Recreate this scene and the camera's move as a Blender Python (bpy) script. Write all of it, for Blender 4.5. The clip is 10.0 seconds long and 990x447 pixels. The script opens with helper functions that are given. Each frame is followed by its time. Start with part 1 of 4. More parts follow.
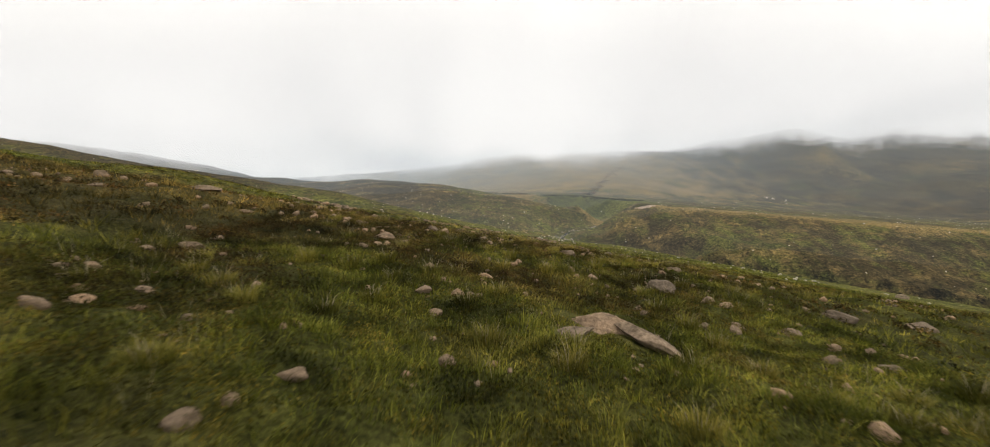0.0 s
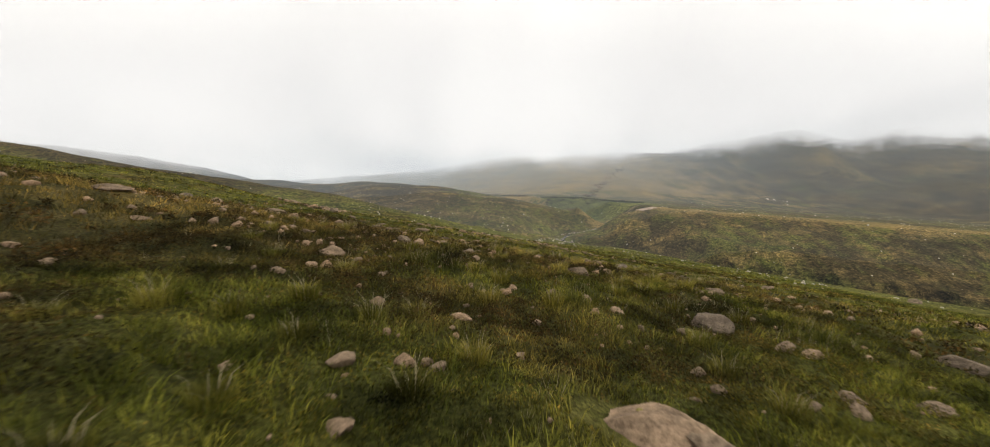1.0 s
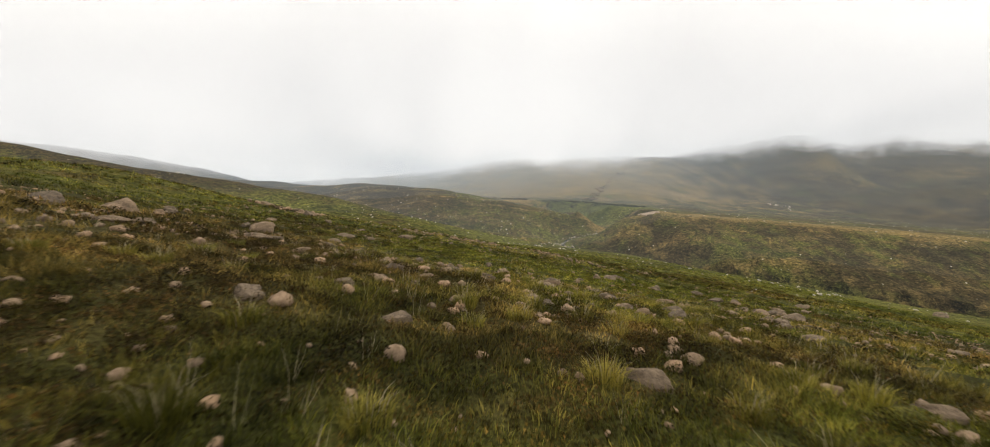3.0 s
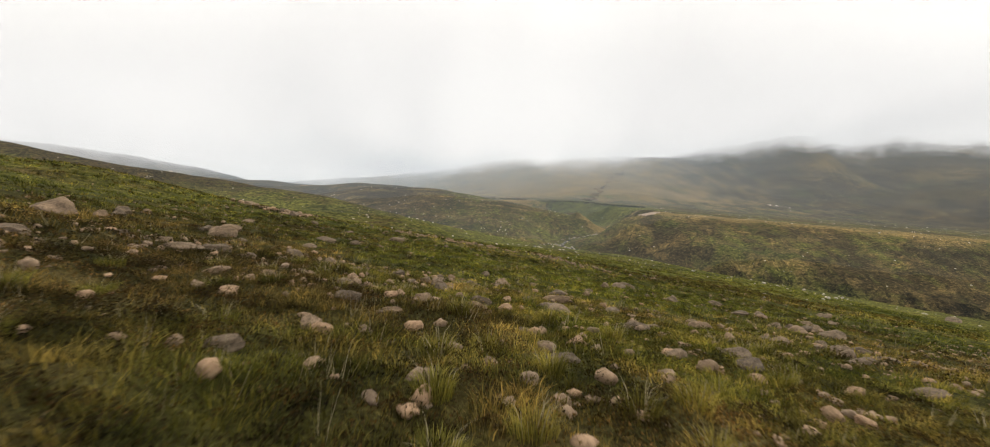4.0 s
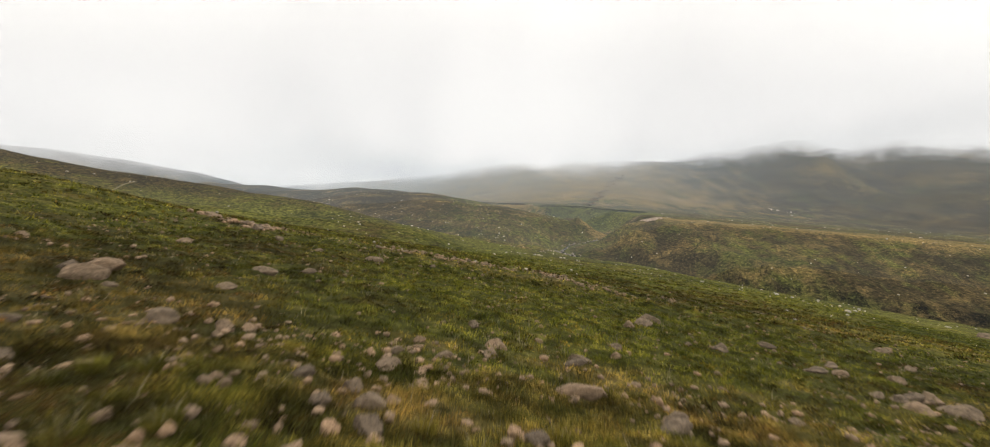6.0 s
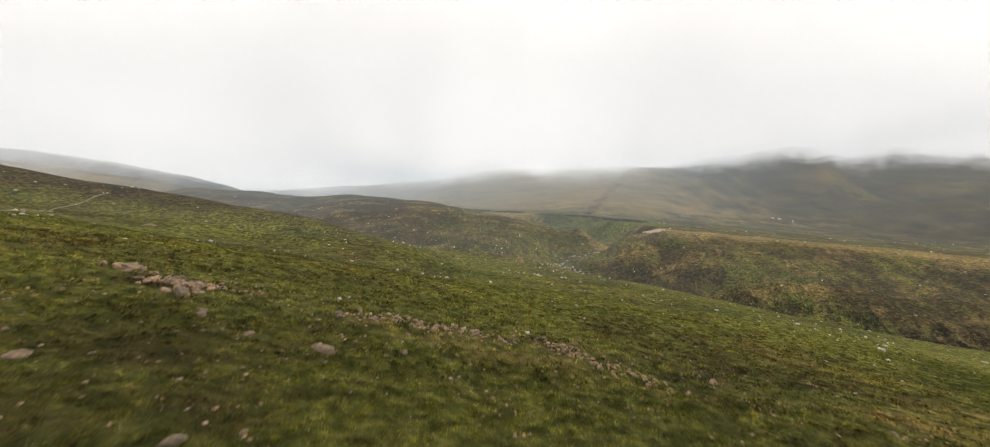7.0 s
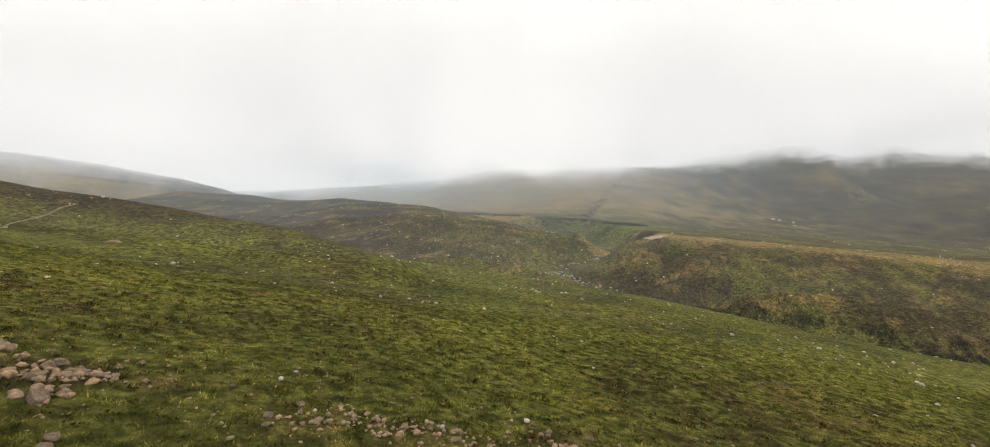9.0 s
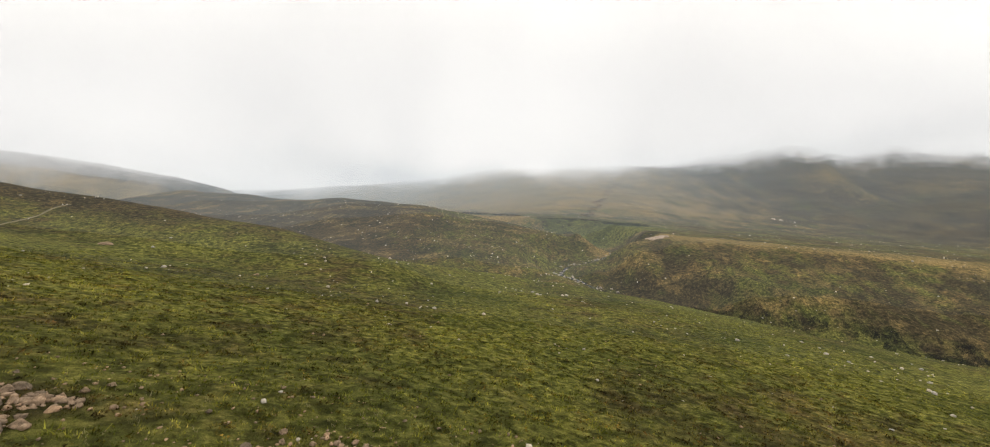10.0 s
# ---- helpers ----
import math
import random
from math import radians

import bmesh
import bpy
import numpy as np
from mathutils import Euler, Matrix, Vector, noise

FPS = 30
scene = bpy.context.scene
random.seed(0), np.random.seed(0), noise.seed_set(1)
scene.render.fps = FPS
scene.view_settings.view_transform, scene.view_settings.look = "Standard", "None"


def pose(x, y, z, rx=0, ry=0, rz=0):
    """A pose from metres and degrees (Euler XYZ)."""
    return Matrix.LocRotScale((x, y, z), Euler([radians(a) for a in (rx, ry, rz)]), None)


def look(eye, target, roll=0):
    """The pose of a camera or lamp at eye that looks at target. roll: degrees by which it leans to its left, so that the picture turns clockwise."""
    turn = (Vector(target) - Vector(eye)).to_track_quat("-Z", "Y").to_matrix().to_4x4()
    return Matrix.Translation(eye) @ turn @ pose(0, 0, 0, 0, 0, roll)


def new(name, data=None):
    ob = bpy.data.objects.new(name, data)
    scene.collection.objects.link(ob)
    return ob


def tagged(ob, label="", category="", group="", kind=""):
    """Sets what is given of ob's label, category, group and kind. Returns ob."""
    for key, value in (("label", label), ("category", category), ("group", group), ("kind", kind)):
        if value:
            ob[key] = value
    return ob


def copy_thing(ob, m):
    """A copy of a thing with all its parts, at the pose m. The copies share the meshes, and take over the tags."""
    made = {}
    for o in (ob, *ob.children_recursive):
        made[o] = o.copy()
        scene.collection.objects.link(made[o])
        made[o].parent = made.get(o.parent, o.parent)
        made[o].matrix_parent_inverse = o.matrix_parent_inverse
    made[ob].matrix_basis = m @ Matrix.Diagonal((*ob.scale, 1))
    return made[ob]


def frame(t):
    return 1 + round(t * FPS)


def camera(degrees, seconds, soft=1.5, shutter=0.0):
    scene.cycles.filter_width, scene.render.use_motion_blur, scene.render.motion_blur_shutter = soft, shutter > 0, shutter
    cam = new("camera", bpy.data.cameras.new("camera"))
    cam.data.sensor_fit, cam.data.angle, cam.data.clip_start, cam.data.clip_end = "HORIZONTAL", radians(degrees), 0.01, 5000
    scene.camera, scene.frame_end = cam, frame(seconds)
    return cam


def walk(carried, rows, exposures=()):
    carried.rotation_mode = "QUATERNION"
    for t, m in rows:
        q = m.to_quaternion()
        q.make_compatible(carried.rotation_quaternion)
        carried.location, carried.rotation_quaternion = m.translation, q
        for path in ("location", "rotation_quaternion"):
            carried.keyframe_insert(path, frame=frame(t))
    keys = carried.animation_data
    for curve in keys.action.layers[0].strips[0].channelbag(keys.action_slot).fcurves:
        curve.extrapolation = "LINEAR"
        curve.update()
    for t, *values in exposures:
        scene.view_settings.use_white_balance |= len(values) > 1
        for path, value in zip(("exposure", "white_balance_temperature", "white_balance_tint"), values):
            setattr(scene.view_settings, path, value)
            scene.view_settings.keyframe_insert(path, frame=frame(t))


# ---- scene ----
cam = camera(100.0, 10.0, soft=1.0, shutter=0.36)
PATH = [
    (0.0, (0.014, 0.020, -0.009), (0.003, 9.998, -0.663), -0.04),
    (0.5, (0.198, 1.857, -0.042), (0.178, 11.839, -0.643), -0.13),
    (1.0, (0.349, 3.715, -0.042), (0.344, 13.696, -0.647), -0.15),
    (1.5, (0.493, 5.532, -0.032), (0.485, 15.513, -0.643), 0.13),
    (2.0, (0.617, 7.362, -0.035), (0.622, 17.346, -0.601), 0.18),
    (2.5, (0.762, 9.093, -0.034), (0.777, 19.078, -0.571), 0.16),
    (3.0, (0.913, 10.787, -0.030), (0.919, 20.773, -0.562), 0.27),
    (3.2, (0.965, 11.478, -0.051), (0.976, 21.465, -0.569), 0.29),
    (4.3, (0.992, 15.088, -0.004), (1.028, 25.074, -0.538), 0.42),
    (4.5, (1.020, 15.589, -0.019), (1.060, 25.575, -0.539), 0.37),
    (5.0, (1.078, 17.160, -0.042), (1.126, 27.148, -0.539), 0.38),
    (5.5, (1.158, 18.794, 0.028), (1.216, 28.783, -0.433), 0.31),
    (5.7, (1.202, 19.479, 0.121), (1.263, 29.469, -0.323), 0.29),
    (6.8, (1.683, 29.476, 4.347), (1.772, 39.469, 3.967), 0.76),
    (7.0, (1.736, 31.633, 5.404), (1.847, 41.627, 5.056), 0.70),
    (7.5, (2.117, 37.188, 8.350), (2.269, 47.182, 8.042), 0.53),
    (8.0, (2.241, 39.359, 9.057), (2.408, 49.353, 8.737), 0.52),
    (8.5, (2.366, 40.626, 9.286), (2.541, 50.619, 8.953), 0.49),
    (9.0, (2.472, 41.773, 9.513), (2.653, 51.765, 9.148), 0.46),
    (9.5, (2.467, 42.998, 9.809), (2.651, 52.989, 9.423), 0.50),
    (10.0, (2.492, 44.243, 10.247), (2.678, 54.234, 9.858), 0.53),
]
walk(cam, [(t, look(eye, target, roll)) for t, eye, target, roll in PATH])

# ---- light: a bright overcast sky, the sun a soft glow behind the cloud ----
world = bpy.data.worlds.new("overcast_sky")
scene.world = world
world.use_nodes = True
wn, wl = world.node_tree.nodes, world.node_tree.links
wn.clear()
w_out = wn.new("ShaderNodeOutputWorld")
w_bg = wn.new("ShaderNodeBackground")
w_sky = wn.new("ShaderNodeTexSky")
w_sky.sky_type = 'NISHITA'
w_sky.sun_disc = False
w_sky.sun_elevation = radians(65)
w_sky.sun_rotation = radians(30)
w_scale = wn.new("ShaderNodeVectorMath")
w_scale.operation = 'SCALE'
w_scale.inputs["Scale"].default_value = 0.1
wl.new(w_sky.outputs["Color"], w_scale.inputs[0])
w_coord = wn.new("ShaderNodeTexCoord")
w_noise = wn.new("ShaderNodeTexNoise")
w_noise.inputs["Scale"].default_value = 1.6
w_noise.inputs["Detail"].default_value = 4
wl.new(w_coord.outputs["Generated"], w_noise.inputs["Vector"])
w_ramp = wn.new("ShaderNodeValToRGB")
w_ramp.color_ramp.elements[0].position, w_ramp.color_ramp.elements[0].color = 0.3, (0.92, 0.885, 0.82, 1)
w_ramp.color_ramp.elements[1].position, w_ramp.color_ramp.elements[1].color = 0.62, (1.04, 1.0, 0.93, 1)
wl.new(w_noise.outputs["Fac"], w_ramp.inputs["Fac"])
w_mix = wn.new("ShaderNodeMix")
w_mix.data_type = 'RGBA'
w_mix.inputs["Factor"].default_value = 0.94
wl.new(w_scale.outputs["Vector"], w_mix.inputs["A"])
wl.new(w_ramp.outputs["Color"], w_mix.inputs["B"])
wl.new(w_mix.outputs["Result"], w_bg.inputs["Color"])
w_bg.inputs["Strength"].default_value = 1.2
wl.new(w_bg.outputs["Background"], w_out.inputs["Surface"])

sun = new("sun", bpy.data.lights.new("sun", 'SUN'))
sun.data.energy = 1.0
sun.data.angle = radians(15)
sun.data.color = (1.0, 0.92, 0.78)
sun.matrix_world = look((0, 0, 60), (-14, -24, 0))
scene.view_settings.exposure = 0.0

# ---- numbers for the land ----
# terrain begin
PERM = np.random.RandomState(7).permutation(1024)
GRAD = np.stack([np.cos(np.arange(16) * math.pi / 8), np.sin(np.arange(16) * math.pi / 8)], 1)


def perlin(x, y, seed=0):
    """Smooth noise between about -1 and 1, one cell a unit."""
    xi, yi = np.floor(x).astype(int), np.floor(y).astype(int)
    fx, fy = x - xi, y - yi
    u, v = fx * fx * fx * (fx * (fx * 6 - 15) + 10), fy * fy * fy * (fy * (fy * 6 - 15) + 10)

    def corner(i, j):
        g = GRAD[PERM[(PERM[(xi + i + seed * 37) % 1024] + yi + j) % 1024] % 16]
        return g[..., 0] * (fx - i) + g[..., 1] * (fy - j)

    a = corner(0, 0) * (1 - u) + corner(1, 0) * u
    b = corner(0, 1) * (1 - u) + corner(1, 1) * u
    return 1.5 * (a * (1 - v) + b * v)


def fbm(x, y, octaves=4, seed=0):
    total, amp = 0.0, 1.0
    for k in range(octaves):
        total = total + amp * perlin(x * 2 ** k + 3.1 * k, y * 2 ** k - 1.7 * k, seed + k)
        amp *= 0.5
    return total


def softplus(x, width):
    return width * np.logaddexp(0, x / width)


def smoothmax(a, b, width):
    return b + softplus(a - b, width)


def along(x, y, points):
    """Distance to a polyline and the height carried along it."""
    best = np.full(np.shape(x), 1e9)
    height = np.zeros(np.shape(x))
    for (x0, y0, z0), (x1, y1, z1) in zip(points[:-1], points[1:]):
        dx, dy = x1 - x0, y1 - y0
        s = np.clip(((x - x0) * dx + (y - y0) * dy) / (dx * dx + dy * dy), 0, 1)
        d = np.hypot(x - x0 - s * dx, y - y0 - s * dy)
        near = d < best
        best = np.where(near, d, best)
        height = np.where(near, z0 + s * (z1 - z0), height)
    return best, height


_ty = np.arange(-80, 400, 0.5)
_tz = np.interp(_ty, [-80, 0, 8, 10.6, 12.5, 14, 15.6, 20, 25, 30, 33.5, 37, 43, 50, 60, 63.5, 68, 73, 80, 86, 95], [-1.6, -1.3, -1.05, -0.72, -0.5, -0.15, 0.17, 0.2, 0.1, -0.28, -0.6, -0.5, -0.42, -0.55, -0.35, 0.1, 0.62, 0.7, 0.55, 0.0, 0.0])
_tz = np.convolve(np.pad(_tz, 4, mode="edge"), np.ones(9) / 9, mode="valid")
_fx = np.arange(-400, 400, 2.0)
_fz = np.interp(_fx, [-250, -113, -62, -13, 20, 58, 101, 128, 250], [-7.0, -4.2, -4.2, -1.2, 1.2, 3.6, 2.8, 2.6, 2.0])
RIDGE_X = [-255, -226, -198, -175, -152, -137, -120, -91, -78, -64, -51, -38, -26, -16, 10, 40, 63, 100, 200, 330]
RIDGE_Y = [207, 209, 211, 213, 217, 215, 209, 202, 201, 198, 194, 189, 189, 202, 226, 234, 211, 218, 188, 138]
_fu = np.interp(_fx, RIDGE_X, [14.6, 15.5, 13.8, 12.5, 13.1, 13.0, 12.5, 12.6, 13.0, 12.4, 10.5, 8.4, 7.4, 6.3, 3.3, 0.7, 2.1, 0.5, 0.5, 0.5])
_fu = np.convolve(np.pad(_fu, 8, mode="edge"), np.ones(17) / 17, mode="valid")
_fz = np.convolve(np.pad(_fz, 8, mode="edge"), np.ones(17) / 17, mode="valid")

STREAM = ((330, 140, -68), (200, 190, -51), (120, 216, -42), (82, 248, -34.5), (60, 263, -31), (44, 284, -27.5), (54, 300, -25), (72, 312, -23), (92, 330, -21), (92, 352, -19.5), (70, 372, -17), (38, 390, -13), (0, 424, -8), (-60, 464, -2), (-150, 545, 8))
SPUR = ((-336, 519, 28), (-253, 479, 22.5), (-210, 460, 18.5), (-134, 435, 19), (-96, 411, 16.5), (-64, 393, 13.8), (-37, 374, 10.2), (2, 358, 2.5), (30, 345, -4), (46, 326, -14))


def hillside(x, y):
    """The slope that the camera flies along, without its tussocks."""
    fold = np.interp(y, _ty, _tz)
    fold = fold * (1 - np.clip((x - 10) / 15, 0, 1) * np.clip((y - 55) / 8, 0, 1))
    z = -0.53 - 0.166 * x - 0.089 * y + fold + 1.5 * np.exp(-((x + 52) / 12) ** 2 - ((y - 68) / 14) ** 2)
    ramp = np.clip((y - 85) / 85, 0, 1)
    z = z + ramp * ramp * (3 - 2 * ramp) * np.interp(x, _fx, _fz)
    rise = np.clip((y - np.interp(x, RIDGE_X, RIDGE_Y) + 48) / 48, 0, 1)
    z = z + rise * rise * (3 - 2 * rise) * np.interp(x, _fx, _fu)
    far = np.clip((np.hypot(x, y - 25) - 35) / 60, 0, 1)
    z = z + far * (0.5 * fbm(x / 30, y / 22, 3, 3) + 0.16 * fbm(x / 6, y / 5, 2, 9)) + (1 - far) * 0.07 * fbm(x / 5, y / 5, 2, 5)
    return z


def terrace_edge(x, y):
    """How far ahead the flat ground beyond the stream breaks off into its bank."""
    e = np.interp(x, [-300, 40, 70, 90, 104, 125, 310, 520, 900], [620, 410, 338, 304, 305, 298, 260, 222, 150])
    return e + 6 * perlin(x / 38, y / 60, 31) + 2.5 * perlin(x / 9, y / 20, 32)


def land(x, y):
    """Height of the whole place."""
    brow = np.interp(x, RIDGE_X, RIDGE_Y) + 3
    hill = hillside(x, y) - 0.28 * softplus(y - brow, 8)
    spread = 1 + 0.12 * perlin(x / 45, y / 45, 21)
    spur = np.full(np.shape(x), -200.0)
    for ends in zip(SPUR[:-1], SPUR[1:]):
        d, crest = along(x, y, ends)
        spur = smoothmax(crest - 0.34 * softplus(d * spread - 14, 12), spur, 0.8)
    spur = spur - 0.4 + 1.3 * fbm(x / 70, y / 70, 4, 11)
    edge = terrace_edge(x, y)
    flat = -6 - 0.072 * np.clip(x - 100, -30, 500) + 0.036 * (y - 300)
    bank = np.interp(x, [40, 70, 120, 300], [0.7, 0.5, 0.27, 0.42])
    across = flat - bank * softplus(edge - y, 3) + 0.7 * fbm(x / 26, y / 26, 4, 41)
    # the far fells
    steep = np.interp(x, [-200, 250, 520, 900], [0.19, 0.19, 0.36, 0.36])
    rise = steep * softplus(y - np.interp(x, [-300, -100, 100, 200, 500], [900, 700, 520, 500, 590]), 30)
    top = np.interp(x, [-700, -300, 200, 450, 560, 680, 900, 1400], [20, 45, 112, 120, 132, 170, 215, 215])
    rise = top - softplus(top - rise, 14)
    fells = across + rise + np.clip(rise / 30, 0, 1) * (4 * fbm(x / 160, y / 160, 5, 51)) + 36 * np.exp(-((x - 640) / 48) ** 2 - ((y - 850) / 80) ** 2)
    range_y = np.exp(-((y - 850) / 210) ** 2)
    crags = np.clip((x - 320) / 150, 0, 1) * np.clip(rise / 40, 0, 1)
    fells = fells + crags * 9 * fbm(x / 75, y / 75, 4, 55)
    west = np.interp(x, [-1100, -725, -619, -512, -460, -407, -330], [130, 88, 74, 57, 45, 28, -10]) + 3 * fbm(x / 90, y / 90, 4, 61) - 120 * (1 - np.exp(-((y - 740) / 200) ** 2))
    z = smoothmax(smoothmax(hill, spur, 1.5), smoothmax(fells, west, 4), 1.2)
    d, bed = along(x, y, STREAM)
    d = d * (1 + 0.15 * perlin(x / 17, y / 17, 65))
    gorge = bed + 0.8 * softplus(d - 9, 2)
    return gorge - softplus(gorge - z, 1.5) - 1.2 * np.exp(-(d / 3.5) ** 2)


def tussocks(x, y):
    """Small lumps of grass and heath near the camera's line."""
    n = fbm(x / 0.9, y / 0.9, 3, 71)
    m = fbm(x / 2.6, y / 2.6, 2, 81)
    return 0.13 * np.abs(n) + 0.11 * m + 0.07 * np.clip(m, 0, 1)


def ground(x, y):
    x, y = np.asarray(x, float), np.asarray(y, float)
    near = np.clip(1.25 - np.hypot(np.clip(np.abs(x) - 30, 0, 1e9), np.clip(np.abs(y - 55) - 60, 0, 1e9)) / 60, 0, 1)
    return land(x, y) + near * tussocks(x, y)


def cover(x, y):
    """What grows where: heath (brown) and dry bents (tan), from 0 to 1; the rest is green grass."""
    edge = terrace_edge(x, y)
    beyond = np.clip((y - np.interp(x, RIDGE_X, RIDGE_Y) - 8) / 12, 0, 1)
    patch = fbm(x / 60, y / 40, 4, 171)
    streak = fbm(x / 14, y / 40, 3, 175)
    on_bank = beyond * np.clip((edge + 4 - y) / 8, 0, 1) * np.clip((x - 75) / 25, 0, 1)
    fell = np.clip((y - 470) / 120, 0, 1)
    lush = np.exp(-((y - 49) / 9) ** 2)
    # the fell's x > 150 heath paints in dark from haze and cloud shadow
    # x > 14 term: heath added to paint in lens vignetting on the right
    heath = 0.14 - 0.25 * lush + 0.25 * patch + 0.25 * fbm(x / 5, y / 3, 3, 177) + 0.18 * np.exp(-((y - 17.5) / 2.5) ** 2) + beyond * 0.28 + 0.5 * np.clip((y - 176) / 25, 0, 1) * np.clip((-x - 30) / 50, 0, 1) + on_bank * (0.10 + 0.3 * streak) + (0.42 * np.clip((-x - 1) / 10, 0, 1) + 0.28 * np.clip((x - 14) / 15, 0, 1)) * (1 - beyond) * np.clip((80 - y) / 25, 0.55, 1) + fell * (0.06 + 0.2 * np.clip((x - 150) / 250, 0, 1) + 0.5 * np.clip((-x - 250) / 150, 0, 1))
    heath = heath - 0.5 * np.exp(-((x - 1) / 3.5) ** 2 - ((y - 4) / 3) ** 2) + 0.5 * np.exp(-((x + 5) / 4) ** 2 - ((y - 22) / 4) ** 2) + 0.35 * np.exp(-((x + 18) / 12) ** 2 - ((y - 56) / 8) ** 2) + 0.16 * np.exp(-((y - 12) / 2.5) ** 2) + 0.3 * np.exp(-((x - 40) / 25) ** 2 - ((y - 80) / 22) ** 2)
    heath = heath + 0.7 * np.exp(-((x + 26) / 5) ** 2 - ((y - 69) / 2.6) ** 2) + 0.3 * np.exp(-((x - 3) / 14) ** 2 - ((y - 69.5) / 2) ** 2)
    heath = heath - 0.13 * np.clip((y - 46) / 8, 0, 1) * (1 - beyond)
    rim = np.exp(-((y - edge - 14) / 15) ** 2) * beyond * (y > 225)
    gully = np.clip((150 - x) / 20, 0, 1) * np.clip((y - 350) / 20, 0, 1) * np.clip((x - 20) / 20, 0, 1) * np.clip((440 - y) / 20, 0, 1)
    bents = 0.12 + 0.35 * fbm(x / 35, y / 12, 3, 181) + 0.25 * fbm(x / 2.5, y / 1.6, 3, 183) + 0.12 * np.exp(-((y - 66 - 0.1 * x) / 9) ** 2) - 0.4 * lush - 0.15 * np.clip((y - 74) / 10, 0, 1) * (1 - beyond) - 0.1 * np.clip((15 - y) / 4, 0, 1) + 0.26 * np.clip((y - 23) / 6, 0, 1) * np.clip((50 - y) / 14, 0, 1) * np.clip((x + 8) / 8, 0.2, 1) - 0.14 * np.clip((y - 50) / 8, 0, 1) * (1 - beyond) + 1.1 * rim + fell * np.clip((420 - x) / 250, 0, 1) * np.clip((x + 450) / 200, 0, 1) * (0.75 + 0.4 * patch) - 0.6 * gully
    return np.clip(heath - 0.8 * gully, 0, 1), np.clip(bents, 0, 1)
# terrain end


# ---- materials ----
def material(name):
    m = bpy.data.materials.new(name)
    m.use_nodes = True
    nt = m.node_tree
    return m, nt, nt.nodes, nt.links, nt.nodes["Principled BSDF"]


def ramp(nodes, links, value, stops):
    r = nodes.new("ShaderNodeValToRGB")
    els = r.color_ramp.elements
    while len(els) < len(stops):
        els.new(0.5)
    for e, (p, c) in zip(els, stops):
        e.position, e.color = p, (*c, 1)
    links.new(value, r.inputs["Fac"])
    return r.outputs["Color"]


def noise_of(nodes, links, vector, scale, detail=4, rough=0.55):
    n = nodes.new("ShaderNodeTexNoise")
    n.inputs["Scale"].default_value = scale
    n.inputs["Detail"].default_value = detail
    n.inputs["Roughness"].default_value = rough
    links.new(vector, n.inputs["Vector"])
    return n.outputs["Fac"]


def mix(nodes, links, fac, a, b, blend='MIX'):
    m = nodes.new("ShaderNodeMix")
    m.data_type, m.blend_type = 'RGBA', blend
    for socket, v in ((m.inputs["Factor"], fac), (m.inputs["A"], a), (m.inputs["B"], b)):
        if isinstance(v, (int, float)):
            socket.default_value = v
        elif isinstance(v, tuple):
            socket.default_value = (*v, 1)
        else:
            links.new(v, socket)
    return m.outputs["Result"]


def moor_colour(nodes, links):
    """Patches of grass, heath and dry bents, the same for the soil and what grows on it."""
    pos = nodes.new("ShaderNodeNewGeometry").outputs["Position"]
    squash = nodes.new("ShaderNodeMapping")
    squash.inputs["Scale"].default_value = (0.8, 1, 0.2)
    links.new(pos, squash.inputs["Vector"])
    v = squash.outputs["Vector"]
    patch = noise_of(nodes, links, v, 0.16, 4, 0.6)
    small = noise_of(nodes, links, v, 1.3, 5, 0.65)
    green = ramp(nodes, links, small, [(0.3, (0.022, 0.025, 0.005)), (0.48, (0.096, 0.100, 0.019)), (0.68, (0.204, 0.198, 0.050))])
    heath = ramp(nodes, links, small, [(0.3, (0.020, 0.014, 0.005)), (0.55, (0.066, 0.049, 0.020)), (0.75, (0.155, 0.108, 0.046))])
    bents = ramp(nodes, links, small, [(0.3, (0.10, 0.074, 0.024)), (0.55, (0.245, 0.175, 0.066)), (0.75, (0.37, 0.27, 0.12))])
    clump = noise_of(nodes, links, v, 0.75, 3, 0.6)
    for name, other in (("heath", heath), ("bents", bents)):
        at = nodes.new("ShaderNodeAttribute")
        at.attribute_name = name
        jig = nodes.new("ShaderNodeMath")
        jig.operation = 'MULTIPLY_ADD'
        links.new(patch, jig.inputs[0])
        jig.inputs[1].default_value = 0.9
        links.new(at.outputs["Fac"], jig.inputs[2])
        edge = nodes.new("ShaderNodeMapRange")
        edge.interpolation_type = 'SMOOTHSTEP'
        edge.inputs["From Min"].default_value = 0.5
        edge.inputs["From Max"].default_value = 1.15
        links.new(jig.outputs[0], edge.inputs["Value"])
        green = mix(nodes, links, edge.outputs["Result"], green, other)
    green = mix(nodes, links, 1.0, green, ramp(nodes, links, clump, [(0.38, (0.44, 0.47, 0.42)), (0.5, (1.0, 1.0, 1.0)), (0.62, (1.36, 1.3, 1.28))]), 'MULTIPLY')
    broad = noise_of(nodes, links, v, 0.035, 5, 0.65)
    green = mix(nodes, links, 1.0, green, ramp(nodes, links, broad, [(0.34, (0.62, 0.68, 0.7)), (0.5, (1.0, 1.0, 1.0)), (0.66, (1.3, 1.25, 1.15))]), 'MULTIPLY')
    return green, v


